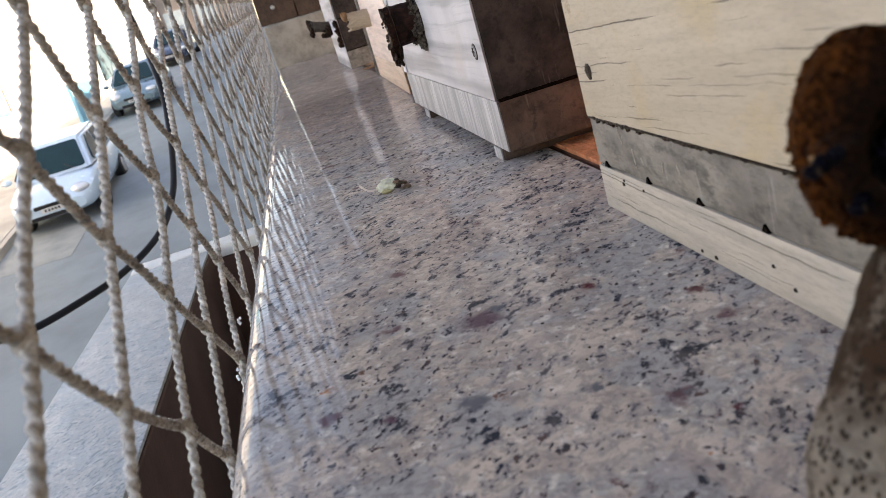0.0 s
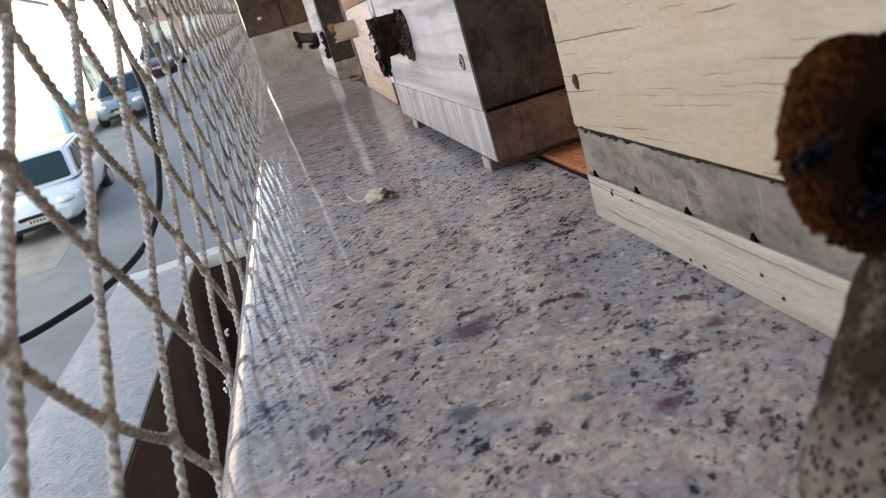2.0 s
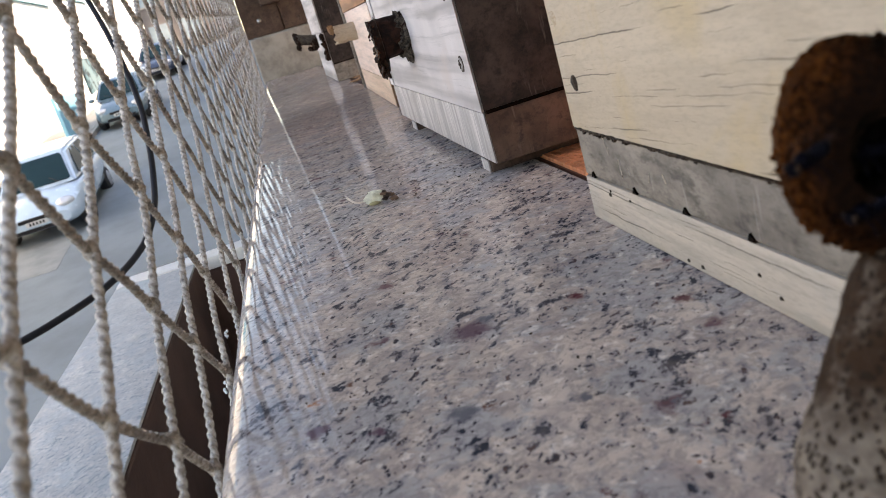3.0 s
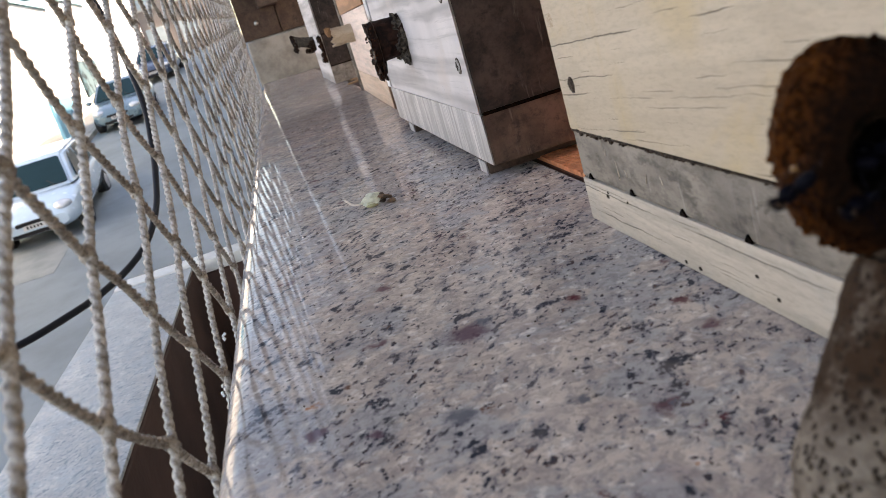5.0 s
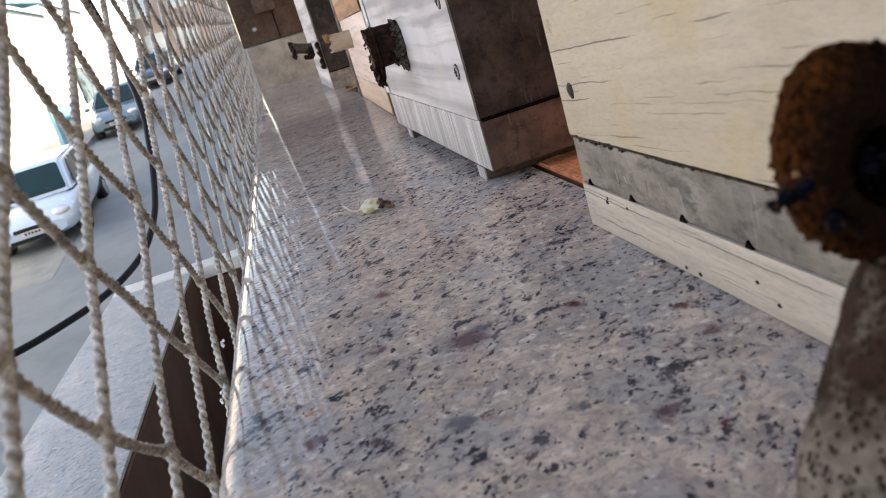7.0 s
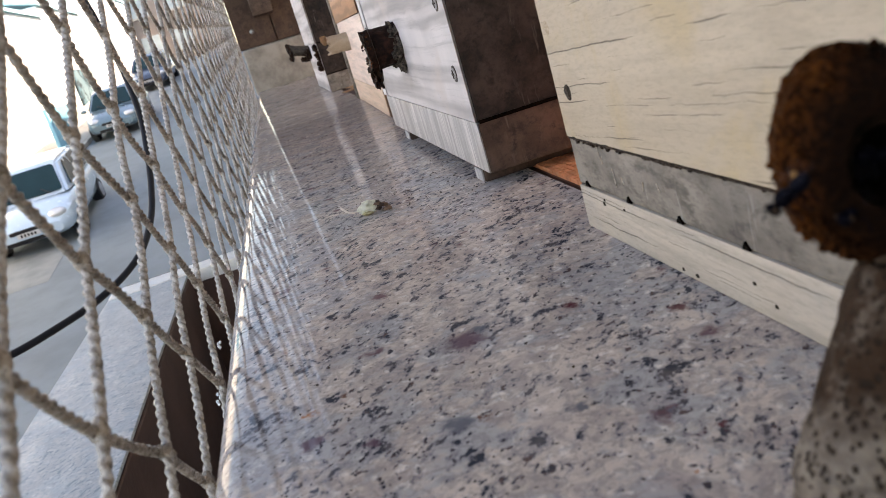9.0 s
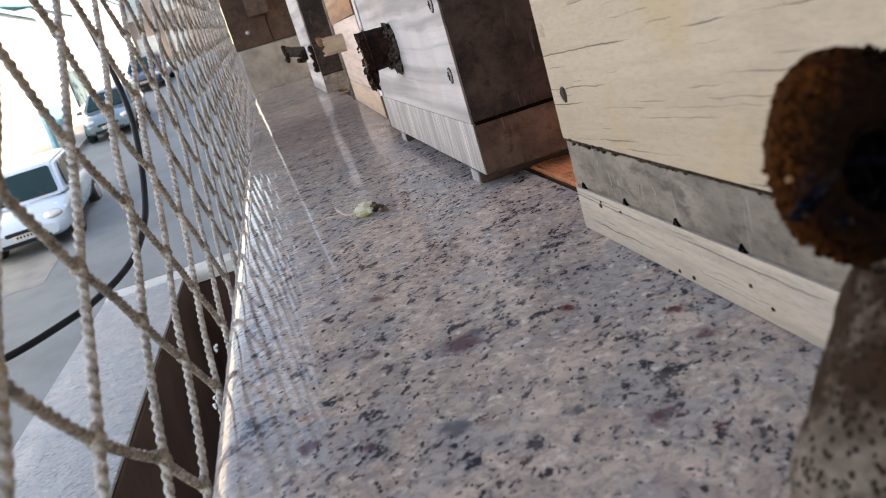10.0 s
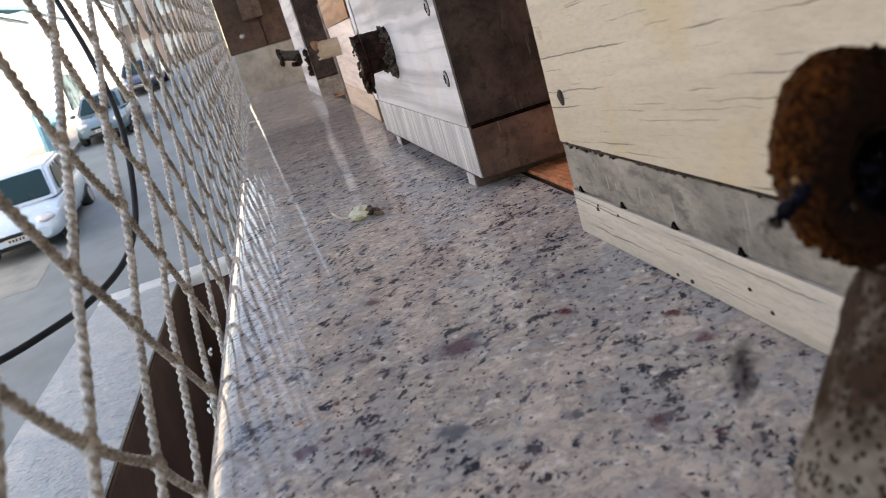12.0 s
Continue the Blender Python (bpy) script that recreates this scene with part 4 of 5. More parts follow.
def hive_far():
    t = hive(pose(0.0800, 1.2315, 0), "white painted bee hive with blackened brown side boards", 0.25, 0.285,
             [(0, 0.0270, "white_wood", "grey_wood", 0.0), (0.0270, 0.075, "white_wood", "dark_wood", 0.0), (0.075, 0.23, "white_wood", "dark_wood", 0.0015)])
    tube = ragged_tube(t, (0.001, 0.205, 0.0655), (-1, 0.1, 0.25), 0.034, 0.0085, "resin_grey", seed=12.0, ragged=0.12, crumbs=0, label="black and tan ragged resin entrance tube", flare=0.05)
    rnd = random.Random(9)
    for k in range(40):
        a, e = rnd.uniform(0, 2 * math.pi), rnd.uniform(0.0016, 0.0034)
        part("resin_lump", ball(-0.0315 - 0.004 * rnd.random(), 0.208 + 0.0085 * math.cos(a), 0.0735 + 0.0095 * math.sin(a) - 0.006 * rnd.random(), e, e, e * 1.4, None, 0.8, 2, k), M["cerumen"], tube)
    for k in range(40):
        a, e = rnd.uniform(0, 2 * math.pi), rnd.uniform(0.0016, 0.0036)
        part("resin_lump", ball(-0.001 - 0.016 * rnd.random(), 0.205 + 0.0090 * math.cos(a), 0.0635 + 0.0095 * math.sin(a) - 0.005 * rnd.random(), e, e, e * 1.2, None, 0.8, 2, k + 50), M["cerumen"], tube)
    for k in range(30):
        part("resin_lump", ball(-0.001 - 0.004 * rnd.random(), 0.002 + 0.004 * rnd.random(), 0.036 + 0.036 * rnd.random(), 0.003, 0.003, rnd.uniform(0.002, 0.0045), None, 0.7, 2, k + 140), M["cerumen"], t)
    return t


def hive_end():
    t = thing("bee_hive", pose(-0.046, 2.034, 0.1045), "reddish-brown wooden bee hive on the low end wall", "beehive", "row of bee hives")
    part("front_board", box(0, 0, 0, 0.0925, 0.02, 0.20, 0.001), M["end_wood"], t)
    part("front_board", box(0.0945, 0.001, 0, 0.20, 0.02, 0.20, 0.001), M["end_wood"], t)
    part("side_board", box(0, 0.021, 0, 0.018, 0.06, 0.20, 0.001), M["end_wood"], t)
    part("back_board", box(0.019, 0.0205, 0, 0.20, 0.035, 0.20), M["end_wood"], t)
    b = ball(0.0405, -0.001, 0.036, 0.006, 0.003, 0.006, None, 0.1, 2)
    part("bolt_head", b, M["steel"], t, "pale bolt head")
    part("cleat", box(0.055, -0.05, 0.066, 0.105, -0.001, 0.13, 0.002), M["brown_wood"], t)
    return t


def brick():
    """Ridged clay courses that show between two hives."""
    t = thing("clay_brick", pose(0.0985, 0.236, 0), "orange ridged hollow clay brick set behind the granite", "brick")
    part("brick_body", box(0, 0, -0.0020, 0.20, 0.124, -0.0012, 0.0003), M["clay_joint"], t)
    rnd = random.Random(21)
    for k in range(20):
        b = bmesh.new()
        for n in range(30):
            y = 0.0003 + n * 0.0041 - 0.0012 * (k % 2) * (0 < n < 29)
            box(0.0010 + k * 0.0026, y, -0.0013, 0.0031 + k * 0.0026, y + 0.0035, 0.0008 + rnd.uniform(-0.0001, 0.0002), 0.0, 1, b)
        part("ridge", b, M["clay"], t)


# ---- litter on the sill ----
def litter():
    f = thing("wilted_flower", pose(0.0252, 0.353, 0, 0, 0, -14) @ Matrix.Diagonal((0.8, 0.8, 0.8, 1)), "small wilted pale green flower lying on granite", "flower")
    rnd = random.Random(8)
    part("petal", ball(-0.0035, 0, 0.0034, 0.0062, 0.0030, 0.0030, None, 0.45, 3, 2.0), M["petal"], f)
    for k in range(7):
        a = k * 0.9 + rnd.random()
        b = ball(0, 0, 0, 0.0048, 0.0022, 0.0005, None, 0.4, 2, k)
        for v in b.verts:
            v.co.z += 120 * v.co.y * v.co.y - 35 * v.co.x * v.co.x
        bmesh.ops.rotate(b, verts=b.verts, cent=(0, 0, 0), matrix=Euler((a, rnd.uniform(-0.35, 0.35), rnd.uniform(-0.35, 0.35))).to_matrix())
        bmesh.ops.translate(b, verts=b.verts, vec=(-0.0030 + rnd.uniform(-0.0025, 0.002), 0.0024 * math.sin(-a), 0.0042 + 0.0022 * math.cos(a)))
        part("petal", b, M["petal"], f)
    part("sepal", ball(-0.0040, -0.0028, 0.0013, 0.0036, 0.0013, 0.0010, None, 0.4, 2, 9.0), M["stalk"], f)
    for k in range(18):
        far = rnd.random() ** 1.6
        part("withered_tip", ball(0.0020 + 0.0080 * far, rnd.uniform(-0.0042, 0.003), 0.0009 + 0.0050 * (1 - far) * rnd.random(), 0.0015, 0.0011, 0.0010, None, 0.9, 2, k), M["crumb" if k % 3 == 0 else "tip"], f)
    # crumpled folds along the top of the corolla
    for k in range(9):
        fold = ball(-0.0085 + 0.0012 * k, rnd.uniform(-0.0015, 0.0015), 0.0062 - 0.00011 * (k - 4) ** 2 + rnd.uniform(-0.0004, 0.0006), 0.0009, 0.0021, 0.0010, None, 0.7, 2, 30 + k)
        part("petal", fold, M["petal"], f)
    part("stalk", rings(curve([(-0.006, 0.001, 0.003), (-0.011, 0.004, 0.0022), (-0.016, 0.005, 0.0026), (-0.022, 0.014, 0.0048)], 6), 0.00062, 6), M["stalk_pale"], f)
    b = bmesh.new()
    for k in range(70):
        y = 0.30 + rnd.random() * 0.10
        x = 0.036 + 0.035 * rnd.random()
        e = rnd.uniform(0.0002, 0.00055)
        ball(x, y, e * 0.6, e, e * 1.2, e * 0.7, b, 0.5, 1, k)
    for k in range(90):
        ball(rnd.uniform(-0.03, 0.078), rnd.uniform(0.1, 0.7), 0.0002, rnd.uniform(0.0002, 0.0005), 0.0003, 0.0003, b, 0.5, 1, k)
    solid("crumbs", b, M["crumb"], pose(0, 0, 0), "dark resin crumbs scattered on the granite", "debris", kind="stuff")
    # made-up scraps stand in for orange light on the ground between far hives
    for k, (x, y) in enumerate(((0.098, 1.10), (0.110, 1.13), (0.104, 1.16), (0.118, 1.10))):
        b = ball(0, 0, 0.003, 0.013, 0.008, 0.0015, None, 0.6, 2, k * 3)
        solid("brown_scrap", b, M["leaf"], pose(x, y, 0.0008, 0, 0, 50 * k), "curled brown scrap standing in for orange glow", "leaf", "dry leaves")
    for k, (y, z) in enumerate(((0.258, -0.004), (0.222, -0.008))):
        b = bmesh.new()
        for j in range(5):
            ball(-0.0440 + rnd.uniform(-0.0012, 0.0008), y + rnd.uniform(-0.0015, 0.0015), z + rnd.uniform(-0.0015, 0.0015), 0.0004, 0.0013, 0.0004, b, 0.9, 1, j + k * 7)
        solid("wax_crumb", b, M["white_frame"], pose(0, 0, 0), "whitish crumb caught on the net at the edge", "debris")


# ---- bees ----
def bee(m):
    """A small dark stingless bee; x is forward, z is up."""
    t = thing("stingless_bee", m, "small black stingless bee with clear wings", "bee", "bees")
    part("thorax", ball(0, 0, 0, 0.0011, 0.00095, 0.00095, None, 0.05, 2), M["bee"], t)
    part("head", ball(0.0015, 0, -0.0001, 0.0006, 0.0009, 0.0008, None, 0.03, 2), M["bee"], t)
    part("abdomen", ball(-0.0019, 0, -0.0002, 0.0014, 0.0009, 0.0008, None, 0.03, 2), M["bee_band"], t)
    for s in (-1, 1):
        part("eye", ball(0.0016, s * 0.00072, 0.0001, 0.00035, 0.00025, 0.0005, None, 0, 1), M["propolis"], t)
        part("antenna", rings([(0.0019, s * 0.0003, 0.0002), (0.0025, s * 0.0007, 0.0007), (0.0032, s * 0.0010, 0.0004)], 0.00007, 5), M["bee"], t)
        b = ball(-0.0018, s * 0.0012, 0.0010, 0.0024, 0.0008, 0.00005, None, 0, 2)
        part("wing", b, M["wing"], t)
        for k in range(3):
            x = 0.0006 - k * 0.0006
            part("leg", rings([(x, s * 0.0006, -0.0005), (x - 0.0004 * k, s * 0.0017, -0.0008), (x - 0.0006 * k, s * 0.0020, -0.0022)], 0.00010, 5), M["bee"], t)
    return t


# ---- the street ----
def street_z(y):
    return -3.73 + 0.105 * min(max(y, -8.0), 46.0)


def strip(x0, x1, ys, lift, drop, name, mat, label, uneven=0.0):
    """A band along the sloping street, with thickness."""
    b = bmesh.new()
    rows = []
    for y in ys:
        z = street_z(y)
        rows.append([b.verts.new(p) for p in ((x0, y, z + lift), (x1, y, z + lift), (x1, y, z - drop), (x0, y, z - drop))])
    for r0, r1 in zip(rows, rows[1:]):
        for k in range(4):
            b.faces.new((r0[k], r0[(k + 1) % 4], r1[(k + 1) % 4], r1[k]))
    b.faces.new(rows[0][::-1])
    b.faces.new(rows[-1])
    bmesh.ops.recalc_face_normals(b, faces=b.faces)
    return solid(name, b, M[mat], pose(0, 0, 0), label, kind="structure")


def street():
    b = bmesh.new()
    xs = (-1500, -60, -8, -4, 0, 4, 60, 1500)
    ys = (-1500, -60, -8, 0, 10, 20, 30, 46, 60, 1500)
    g = [[b.verts.new((x, y, street_z(y))) for x in xs] for y in ys]
    for r0, r1 in zip(g, g[1:]):
        for k in range(len(xs) - 1):
            b.faces.new((r0[k], r0[k + 1], r1[k + 1], r1[k]))
    solid("ground", b, M["asphalt"], pose(0, 0, 0), "grey asphalt street climbing a hill", kind="structure")
    ys = [-6 + 2 * k for k in range(27)]
    strip(-7.8, -6.05, ys, 0.15, 0.2, "pavement", "concrete", "pale worn concrete pavement")
    strip(-5.90, -4.45, [13.45 + 0.25 * k for k in range(9)], 0.006, 0.1, "driveway_apron", "cement_patch", "worn pale cement patch on the asphalt")
    strip(-6.05 + 0.003, -5.92, ys, 0.14, 0.2, "kerb", "concrete", "concrete kerb")


def facade_opening(parent, y0, y1, z0, z1, mat, name):
    o = part(name, box(-7.86, y0, z0, -7.775, y1, z1, 0.01), M[mat], parent)
    for a, b_, c, d in ((y0 - 0.07, y0 - 0.003, z0, z1 + 0.07), (y1 + 0.003, y1 + 0.07, z0, z1 + 0.07), (y0, y1, z1 + 0.003, z1 + 0.07)):
        part("frame", box(-7.83, a, c, -7.745, b_, d, 0.006), M["white_frame"], o)
    return o


def houses():
    for k, (y0, y1, top, mat, label) in enumerate(((6.0, 24.6, 3.2, "facade", "white rendered single-storey house front"), (24.65, 35.4, 3.9, "facade", "white house front with a light blue porch wall"),
                                                    (35.45, 43.0, 4.4, "facade", "white house front with a teal painted wall"), (43.05, 60.0, 6.0, "facade", "pale house front up the hill"))):
        t = thing("house", pose(0, 0, 0), label, "house", "houses along the street")
        part("wall", box(-13.0, y0, -4.6, -7.8, y1, top, 0.02), M[mat], t)
        r = bmesh.new()
        vs = [r.verts.new(p) for p in ((-7.68, y0 - 0.1, top + 0.004), (-7.68, y1 + 0.1, top + 0.004), (-13.2, y1 + 0.1, top + 1.5), (-13.2, y0 - 0.1, top + 1.5))]
        f = r.faces.new(vs)
        got = bmesh.ops.extrude_face_region(r, geom=[f])["geom"]
        bmesh.ops.translate(r, verts=[v for v in got if isinstance(v, bmesh.types.BMVert)], vec=(0, 0, 0.12))
        bmesh.ops.recalc_face_normals(r, faces=r.faces)
        part("roof", r, M["roof_tile"], t, "grey fibre-cement roof")
        if k == 0:
            facade_opening(t, 21.0, 23.72, 0.06, 2.4, "blue", "shutter")
            facade_opening(t, 12.0, 13.6, -0.9, 0.7, "car_glass", "window")
            part("trim", box(-7.79, 23.80, 0.10, -7.735, 23.90, 2.42, 0.01), M["orange_paint"], t, "orange painted trim beside the shutter")
        elif k == 1:
            part("porch_wall", box(-6.62, 25.6, street_z(25.6) + 0.05, -6.5, 28.3, 0.42, 0.02), M["blue"], t, "low light blue porch wall")
        elif k == 2:
            part("painted_wall", box(-7.79, 36.4, street_z(36.4) + 0.1, -7.70, 40.2, 1.78, 0.02), M["facade_teal"], t, "wall scribbled over in teal")
            facade_opening(t, 39.9, 41.4, 1.2, 3.2, "curtain", "window")
        else:
            for y in (45.0, 49.0, 53.0):
                facade_opening(t, y, y + 1.5, 2.2, 3.6, "curtain", "window")


def backdrop_house():
    """A made-up house at the top of the hill that darkens the view behind the far net."""
    t = thing("house", pose(0, 0, 0), "added brown house that darkens the view behind the far net", "house", "houses along the street")
    part("wall", box(-9.0, 62.0, -0.6, -2.3, 70.0, 7.5, 0.02), M["far_house"], t)
    part("roof", box(-9.4, 61.6, 7.504, -1.9, 70.4, 7.9, 0.05), M["roof_tile"], t)
    for x in (-7.8, -5.4):
        for z in (2.2, 5.0):
            w = part("window", box(x, 61.93, z, x + 1.3, 62.03, z + 1.4, 0.01), M["curtain"], t)
            part("sill", box(x - 0.1, 61.8, z - 0.12, x + 1.4, 61.99, z - 0.004, 0.01), M["concrete"], w)


def car(m, paint, label):
    """A small hatchback; x runs to its nose, z up from the road."""
    t = thing("car", m, label, "car", "parked cars")
    prof = [(-1.95, 0.70, 0.42, 0.86), (-1.86, 0.78, 0.30, 0.98), (-1.3, 0.82, 0.22, 0.98), (-0.4, 0.83, 0.20, 0.95), (0.6, 0.83, 0.20, 0.93), (1.1, 0.82, 0.22, 0.90),
            (1.55, 0.79, 0.24, 0.80), (1.82, 0.72, 0.26, 0.68), (1.93, 0.60, 0.32, 0.56)]
    b = bmesh.new()
    rows = []
    for x, w, lo, hi in prof:
        row = []
        for s in range(16):
            a = 2 * math.pi * s / 16
            cy, cz = math.copysign(abs(math.cos(a)) ** 0.38, math.cos(a)), math.copysign(abs(math.sin(a)) ** 0.55, math.sin(a))
            row.append(b.verts.new((x, w * cy, (lo + hi) / 2 + (hi - lo) / 2 * cz)))
        rows.append(row)
    for r0, r1 in zip(rows, rows[1:]):
        for k in range(16):
            b.faces.new((r0[k], r0[(k + 1) % 16], r1[(k + 1) % 16], r1[k]))
    b.faces.new(rows[0][::-1])
    b.faces.new(rows[-1])
    body = part("body", b, M[paint], t)
    # cabin
    b = bmesh.new()
    base = [(-1.88, 0.74), (-1.2, 0.77), (0.35, 0.78), (1.08, 0.72)]
    roof = [(-1.55, 0.56), (-1.0, 0.60), (0.05, 0.60), (0.32, 0.56)]
    lower = [b.verts.new((x, y * s, 0.90)) for s in (1, -1) for x, y in base]
    upper = [b.verts.new((x, y * s, 1.44 + (0.04 if k in (1, 2) else 0))) for s in (1, -1) for k, (x, y) in enumerate(roof)]
    for o in (0, 4):
        for k in range(3):
            b.faces.new((lower[o + k], lower[o + k + 1], upper[o + k + 1], upper[o + k]))
    for k in range(3):
        b.faces.new((upper[k], upper[k + 1], upper[5 + k], upper[4 + k]))
    b.faces.new((lower[0], upper[0], upper[4], lower[4]))
    b.faces.new((lower[3], upper[3], upper[7], lower[7]))
    bmesh.ops.recalc_face_normals(b, faces=b.faces)
    bmesh.ops.bevel(b, geom=[e for e in b.edges if len(e.link_faces) == 2], offset=0.05, segments=2, affect="EDGES")
    part("cabin", b, M[paint], t)

    def pane(name, corners, push):
        q = bmesh.new()
        vs = [q.verts.new(Vector(c) + Vector(push)) for c in corners]
        q.faces.new(vs)
        bmesh.ops.bevel(q, geom=vs, offset=0.07, segments=3, profile=0.5, affect="VERTICES")
        got = bmesh.ops.extrude_face_region(q, geom=list(q.faces))["geom"]
        bmesh.ops.translate(q, verts=[v for v in got if isinstance(v, bmesh.types.BMVert)], vec=Vector(push) * -1.5)
        bmesh.ops.recalc_face_normals(q, faces=q.faces)
        part(name, q, M["car_glass"], t)
    pane("windscreen", ((1.02, 0.64, 0.955), (1.02, -0.64, 0.955), (0.37, -0.50, 1.40), (0.37, 0.50, 1.40)), (0.012, 0, 0.016))
    pane("rear_window", ((-1.82, 0.62, 1.0), (-1.82, -0.62, 1.0), (-1.60, -0.50, 1.36), (-1.60, 0.50, 1.36)), (-0.012, 0, 0.008))
    for s in (1, -1):
        pane("side_window", ((0.78, 0.765 * s, 0.96), (-0.25, 0.775 * s, 0.96), (-0.25, 0.615 * s, 1.40), (0.12, 0.605 * s, 1.40)), (0, 0.012 * s, 0.004))
        pane("side_window", ((-0.33, 0.775 * s, 0.96), (-1.25, 0.765 * s, 0.98), (-1.0, 0.62 * s, 1.40), (-0.33, 0.615 * s, 1.40)), (0, 0.012 * s, 0.004))
        part("headlight", ball(1.72, 0.54 * s, 0.66, 0.17, 0.17, 0.10, None, 0, 3), M["lamp_glass"], t)
        part("mirror", ball(0.78, 0.90 * s, 0.99, 0.07, 0.10, 0.07, None, 0, 2), M[paint], t)
        part("fog_lamp", ball(1.84, 0.55 * s, 0.40, 0.05, 0.06, 0.05, None, 0, 2), M["lamp_glass"], t)
        for x in (1.22, -1.28):
            w = part("wheel", rings([(x, s * 0.62, 0.29), (x, s * 0.66, 0.29), (x, s * 0.80, 0.29), (x, s * 0.835, 0.29)], lambda i, a: (0.25, 0.29, 0.29, 0.25)[i], 28), M["tyre"], t)
            part("rim", rings([(x, s * 0.80, 0.29), (x, s * 0.845, 0.29)], lambda i, a: (0.19, 0.17)[i] * (1 - 0.10 * (math.cos(5 * a) > 0.3)), 40), M["rim"], w)
    part("grille", box(1.85, -0.32, 0.50, 1.945, 0.32, 0.58, 0.015), M["black"], t)
    part("air_intake", box(1.85, -0.45, 0.30, 1.935, 0.45, 0.39, 0.015), M["black"], t)
    p = part("number_plate", box(1.93, -0.20, 0.42, 1.955, 0.20, 0.51, 0.004), M["plate"], t)
    for k in range(5):
        part("plate_bar", box(1.954, -0.14 + k * 0.06, 0.44, 1.958, -0.105 + k * 0.06, 0.49), M["black"], p)
    for s in (1, -1):
        part("wiper", rings([(1.05, 0.1 + 0.3 * s, 0.96), (0.92, 0.35 * s - 0.1, 1.055)], 0.012, 6), M["black"], t)
    return t


def cars():
    for x, y, turn, paint, label in ((-5.05, 17.15, 2, "car_silver", "silver hatchback parked at the kerb"), (-4.95, 27.9, 0, "car_grey", "blue-grey hatchback parked farther up the hill"), (-4.7, 37.5, -2, "car_blue", "dark blue car parked up the hill")):
        car(pose(x, y, street_z(y) - 0.05, 0, 0, -90 + turn) @ pose(0, 0, 0, 0, 4.5, 0) @ Matrix.Diagonal((1, 1, 0.93, 1)), paint, label)


CABLE_END = Vector((-0.4400, 0.9335, -0.1552))
def cable():
    pts = [Vector(p) - CABLE_END for p in ((-0.62, 0.86, -0.15), (-0.4400, 0.9335, -0.1552), (-0.3891, 0.9542, -0.1588), (-0.3348, 0.9914, -0.1530), (-0.2978, 1.0305, -0.1471), (-0.2626, 1.0721, -0.1339), (-0.2391, 1.1164, -0.1162),
           (-0.2228, 1.1652, -0.0867), (-0.2170, 1.2156, -0.0552), (-0.2128, 1.2702, -0.0115), (-0.2110, 1.3302, 0.0463), (-0.2200, 1.3939, 0.1115), (-0.2356, 1.4600, 0.1824), (-0.2591, 1.5316, 0.2686), (-0.29, 1.62, 0.37), (-0.33, 1.72, 0.50))]
    t = thing("hanging_cable", pose(*CABLE_END), "thick black rubber cable hanging and swaying outside the net", "cable")
    part("cable_sheath", rings(curve(pts, 8), 0.0047, 12), M["black"], t)
    return t


# ---- build ----
sill()
shell()
trough()
hive_cream()
hive_white()
hive_pink()
hive_far()
hive_end()
brick()
street()
houses()
backdrop_house()
cars()
CABLE = cable()
litter()
BEES = [bee(pose(0.055, 0.06, 0.05)) for _ in range(5)]
net()


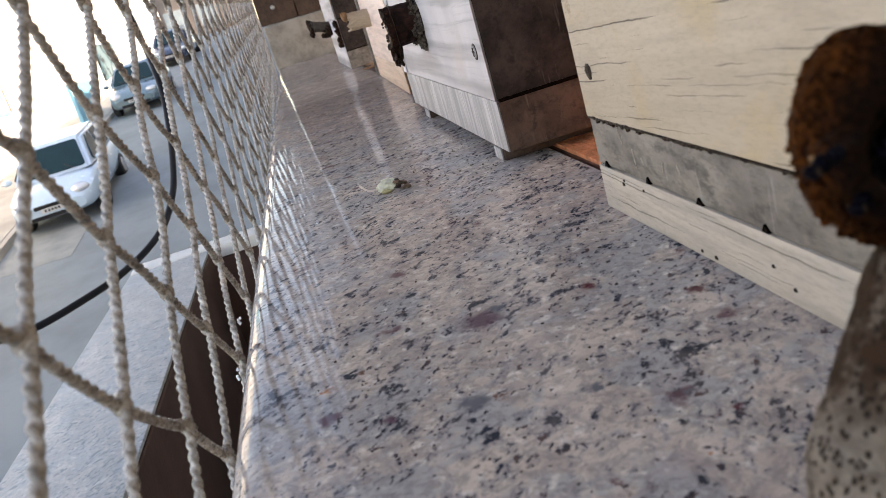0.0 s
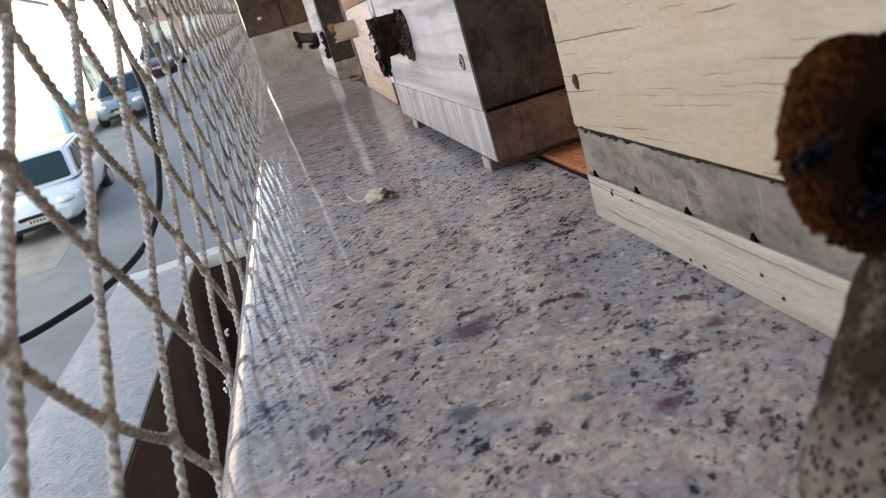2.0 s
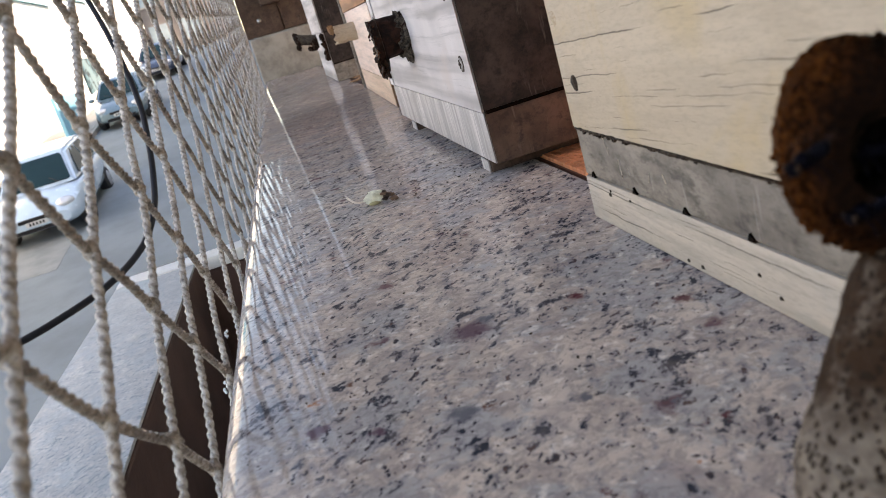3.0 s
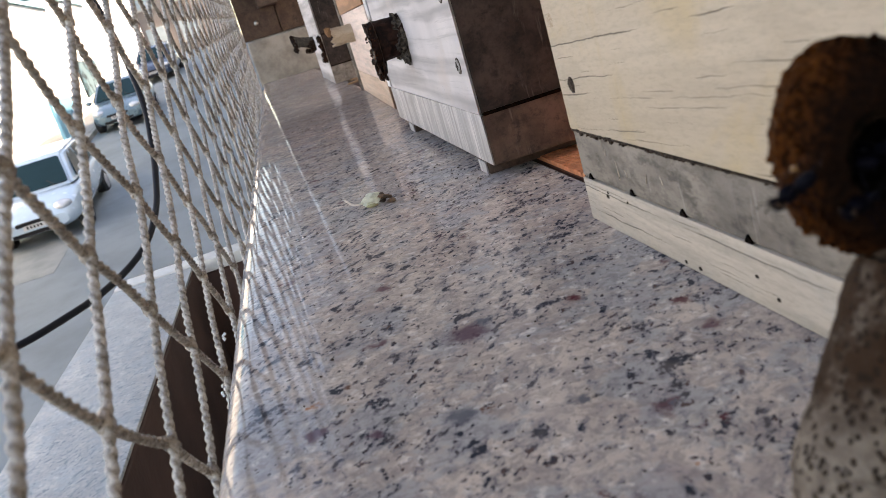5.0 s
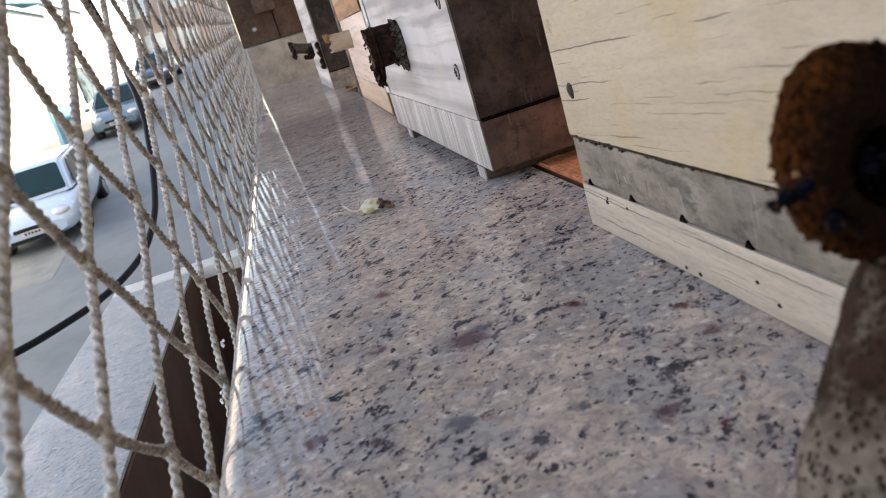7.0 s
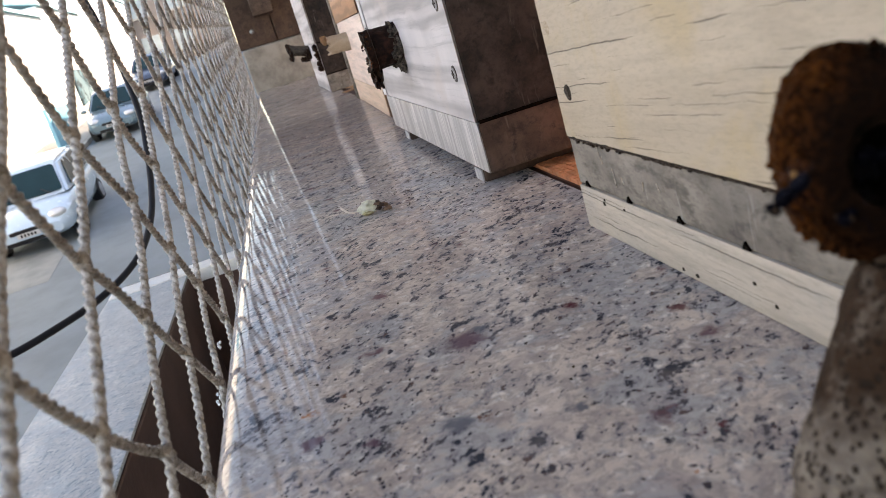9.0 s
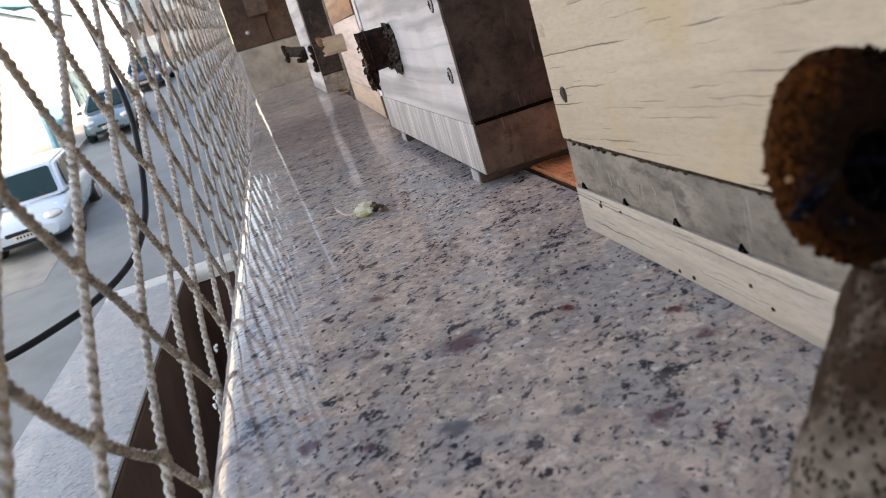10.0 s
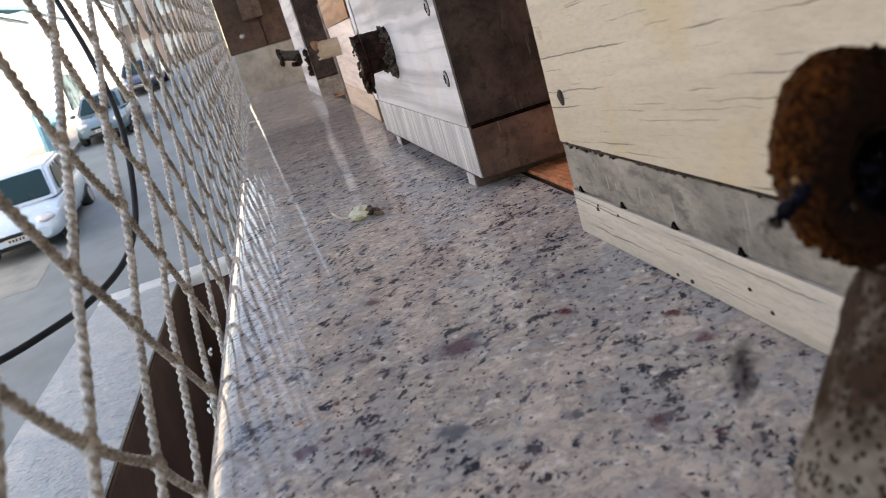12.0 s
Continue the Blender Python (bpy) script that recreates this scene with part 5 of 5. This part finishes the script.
def motions():
    sway = [(0, -0.1), (0.5, 2.0), (0.9, 1.2), (1.3, 0.0), (1.6, -0.1), (2.0, 0.1), (2.5, 3.6), (2.8, 2.8), (3.2, 1.0), (4.0, 0.6), (5.0, 0.1), (6.0, 0.9), (7.0, 0.1), (9.0, 0.0), (10.0, 1.0), (10.5, 1.8), (11.0, 0.6), (11.5, 1.2), (12.0, 2.2)]
    walk(CABLE, [(t, pose(*CABLE_END, 0, 0, a)) for t, a in sway])
    # one bee on the rim of the brown mouth: inside it, then leaning out to the left
    rim = [(0, 0.0432, 0.0646, 0.0552, 10, 200), (1.0, 0.0431, 0.0648, 0.0555, 10, 196), (1.5, 0.0431, 0.0647, 0.0563, 10, 190), (2.5, 0.0432, 0.0647, 0.0565, 12, 192), (3.2, 0.0433, 0.0651, 0.0559, 14, 190), (4.8, 0.0430, 0.0669, 0.0530, 24, 176),
           (5.5, 0.0431, 0.0675, 0.0525, 26, 172), (6.0, 0.0430, 0.0676, 0.0529, 20, 178), (6.5, 0.0431, 0.0678, 0.0532, 14, 178), (6.8, 0.0432, 0.0678, 0.0530, 22, 172), (7.2, 0.0430, 0.0678, 0.0528, 12, 180), (8.8, 0.0429, 0.0677, 0.0527, 30, 176), (9.5, 0.0433, 0.0679, 0.0533, 34, 172),
           (9.8, 0.0441, 0.0676, 0.0527, 30, 178), (10.0, 0.0446, 0.0660, 0.0524, 20, 200), (10.2, 0.0446, 0.0660, 0.0518, 20, 205), (10.4, 0.0442, 0.0676, 0.0522, 24, 185), (10.5, 0.0440, 0.0681, 0.0535, 26, 176), (11.0, 0.0435, 0.0679, 0.0533, 30, 174), (11.5, 0.0437, 0.0678, 0.0530, 34, 170), (12.0, 0.0433, 0.0685, 0.0520, 38, 168)]
    walk(BEES[0], [(t, pose(x, y, z, 0, ry, rz)) for t, x, y, z, ry, rz in rim])
    low = [(0, 0.0477, 0.0648, 0.0474, 60), (1.5, 0.0495, 0.0645, 0.0480, 40), (2.5, 0.0489, 0.0641, 0.0467, 30), (5.5, 0.0488, 0.0642, 0.0477, 55), (6.5, 0.0468, 0.0655, 0.0474, 80), (7.2, 0.0472, 0.0653, 0.0474, 70), (9.5, 0.0491, 0.0653, 0.0474, 60), (12, 0.0499, 0.0655, 0.0490, 40)]
    walk(BEES[1], [(t, pose(x + 0.0022, y + 0.0040, z + 0.001, 0, 10, 150 + a)) for t, x, y, z, a in low])
    deep = [(0, 0.0495, 0.0660, 0.0525, 0), (3, 0.0500, 0.0660, 0.0530, 40), (6, 0.0492, 0.0660, 0.0520, 10), (9, 0.0500, 0.0662, 0.0532, 60), (12, 0.0497, 0.0664, 0.0527, 20)]
    walk(BEES[2], [(t, pose(x + 0.0030, y + 0.0050, z, 0, 0, 120 + a)) for t, x, y, z, a in deep])
    # one bee comes in through the net and makes for the brown mouth
    away = [(0, -0.0900, 0.0200, -0.3000, 60, 0), (10.0, -0.0900, 0.0200, -0.3000, 60, 0), (10.3, -0.0950, 0.1350, 0.0350, 0, -20), (10.4, -0.0507, 0.1536, 0.0419, -5, -10), (10.467, 0.0152, 0.1006, 0.0368, 15, -20), (10.5, 0.0225, 0.0996, 0.0411, 15, -25), (10.533, 0.0297, 0.0985, 0.0453, 15, -20), (10.6, 0.0555, 0.0722, 0.0525, 20, 0), (12, 0.0555, 0.0722, 0.0525, 20, 0)]
    walk(BEES[3], [(t, pose(x, y, z, 0, b, a)) for t, x, y, z, a, b in away])
    # another drops from the mouth late in the clip and hovers over the granite
    home = [(0, 0.0555, 0.0722, 0.0525, 150, 0), (11.50, 0.0555, 0.0722, 0.0525, 150, 0), (11.63, 0.0510, 0.0650, 0.0490, 130, 0), (11.70, 0.0505, 0.0685, 0.0430, 120, 0), (11.767, 0.0505, 0.0755, 0.0385, 80, 0), (11.80, 0.0498, 0.0763, 0.0370, 70, 0),
            (11.833, 0.0510, 0.0775, 0.0350, 60, 0), (11.90, 0.0600, 0.0835, 0.0240, 50, -20), (11.967, 0.0329, 0.0707, 0.0315, 60, -60), (12.0, 0.0373, 0.0712, 0.0357, 60, -65), (12.033, 0.0415, 0.0715, 0.0402, 60, -65)]
    walk(BEES[4], [(t, pose(x, y, z, 0, b, a)) for t, x, y, z, a, b in home])


motions()
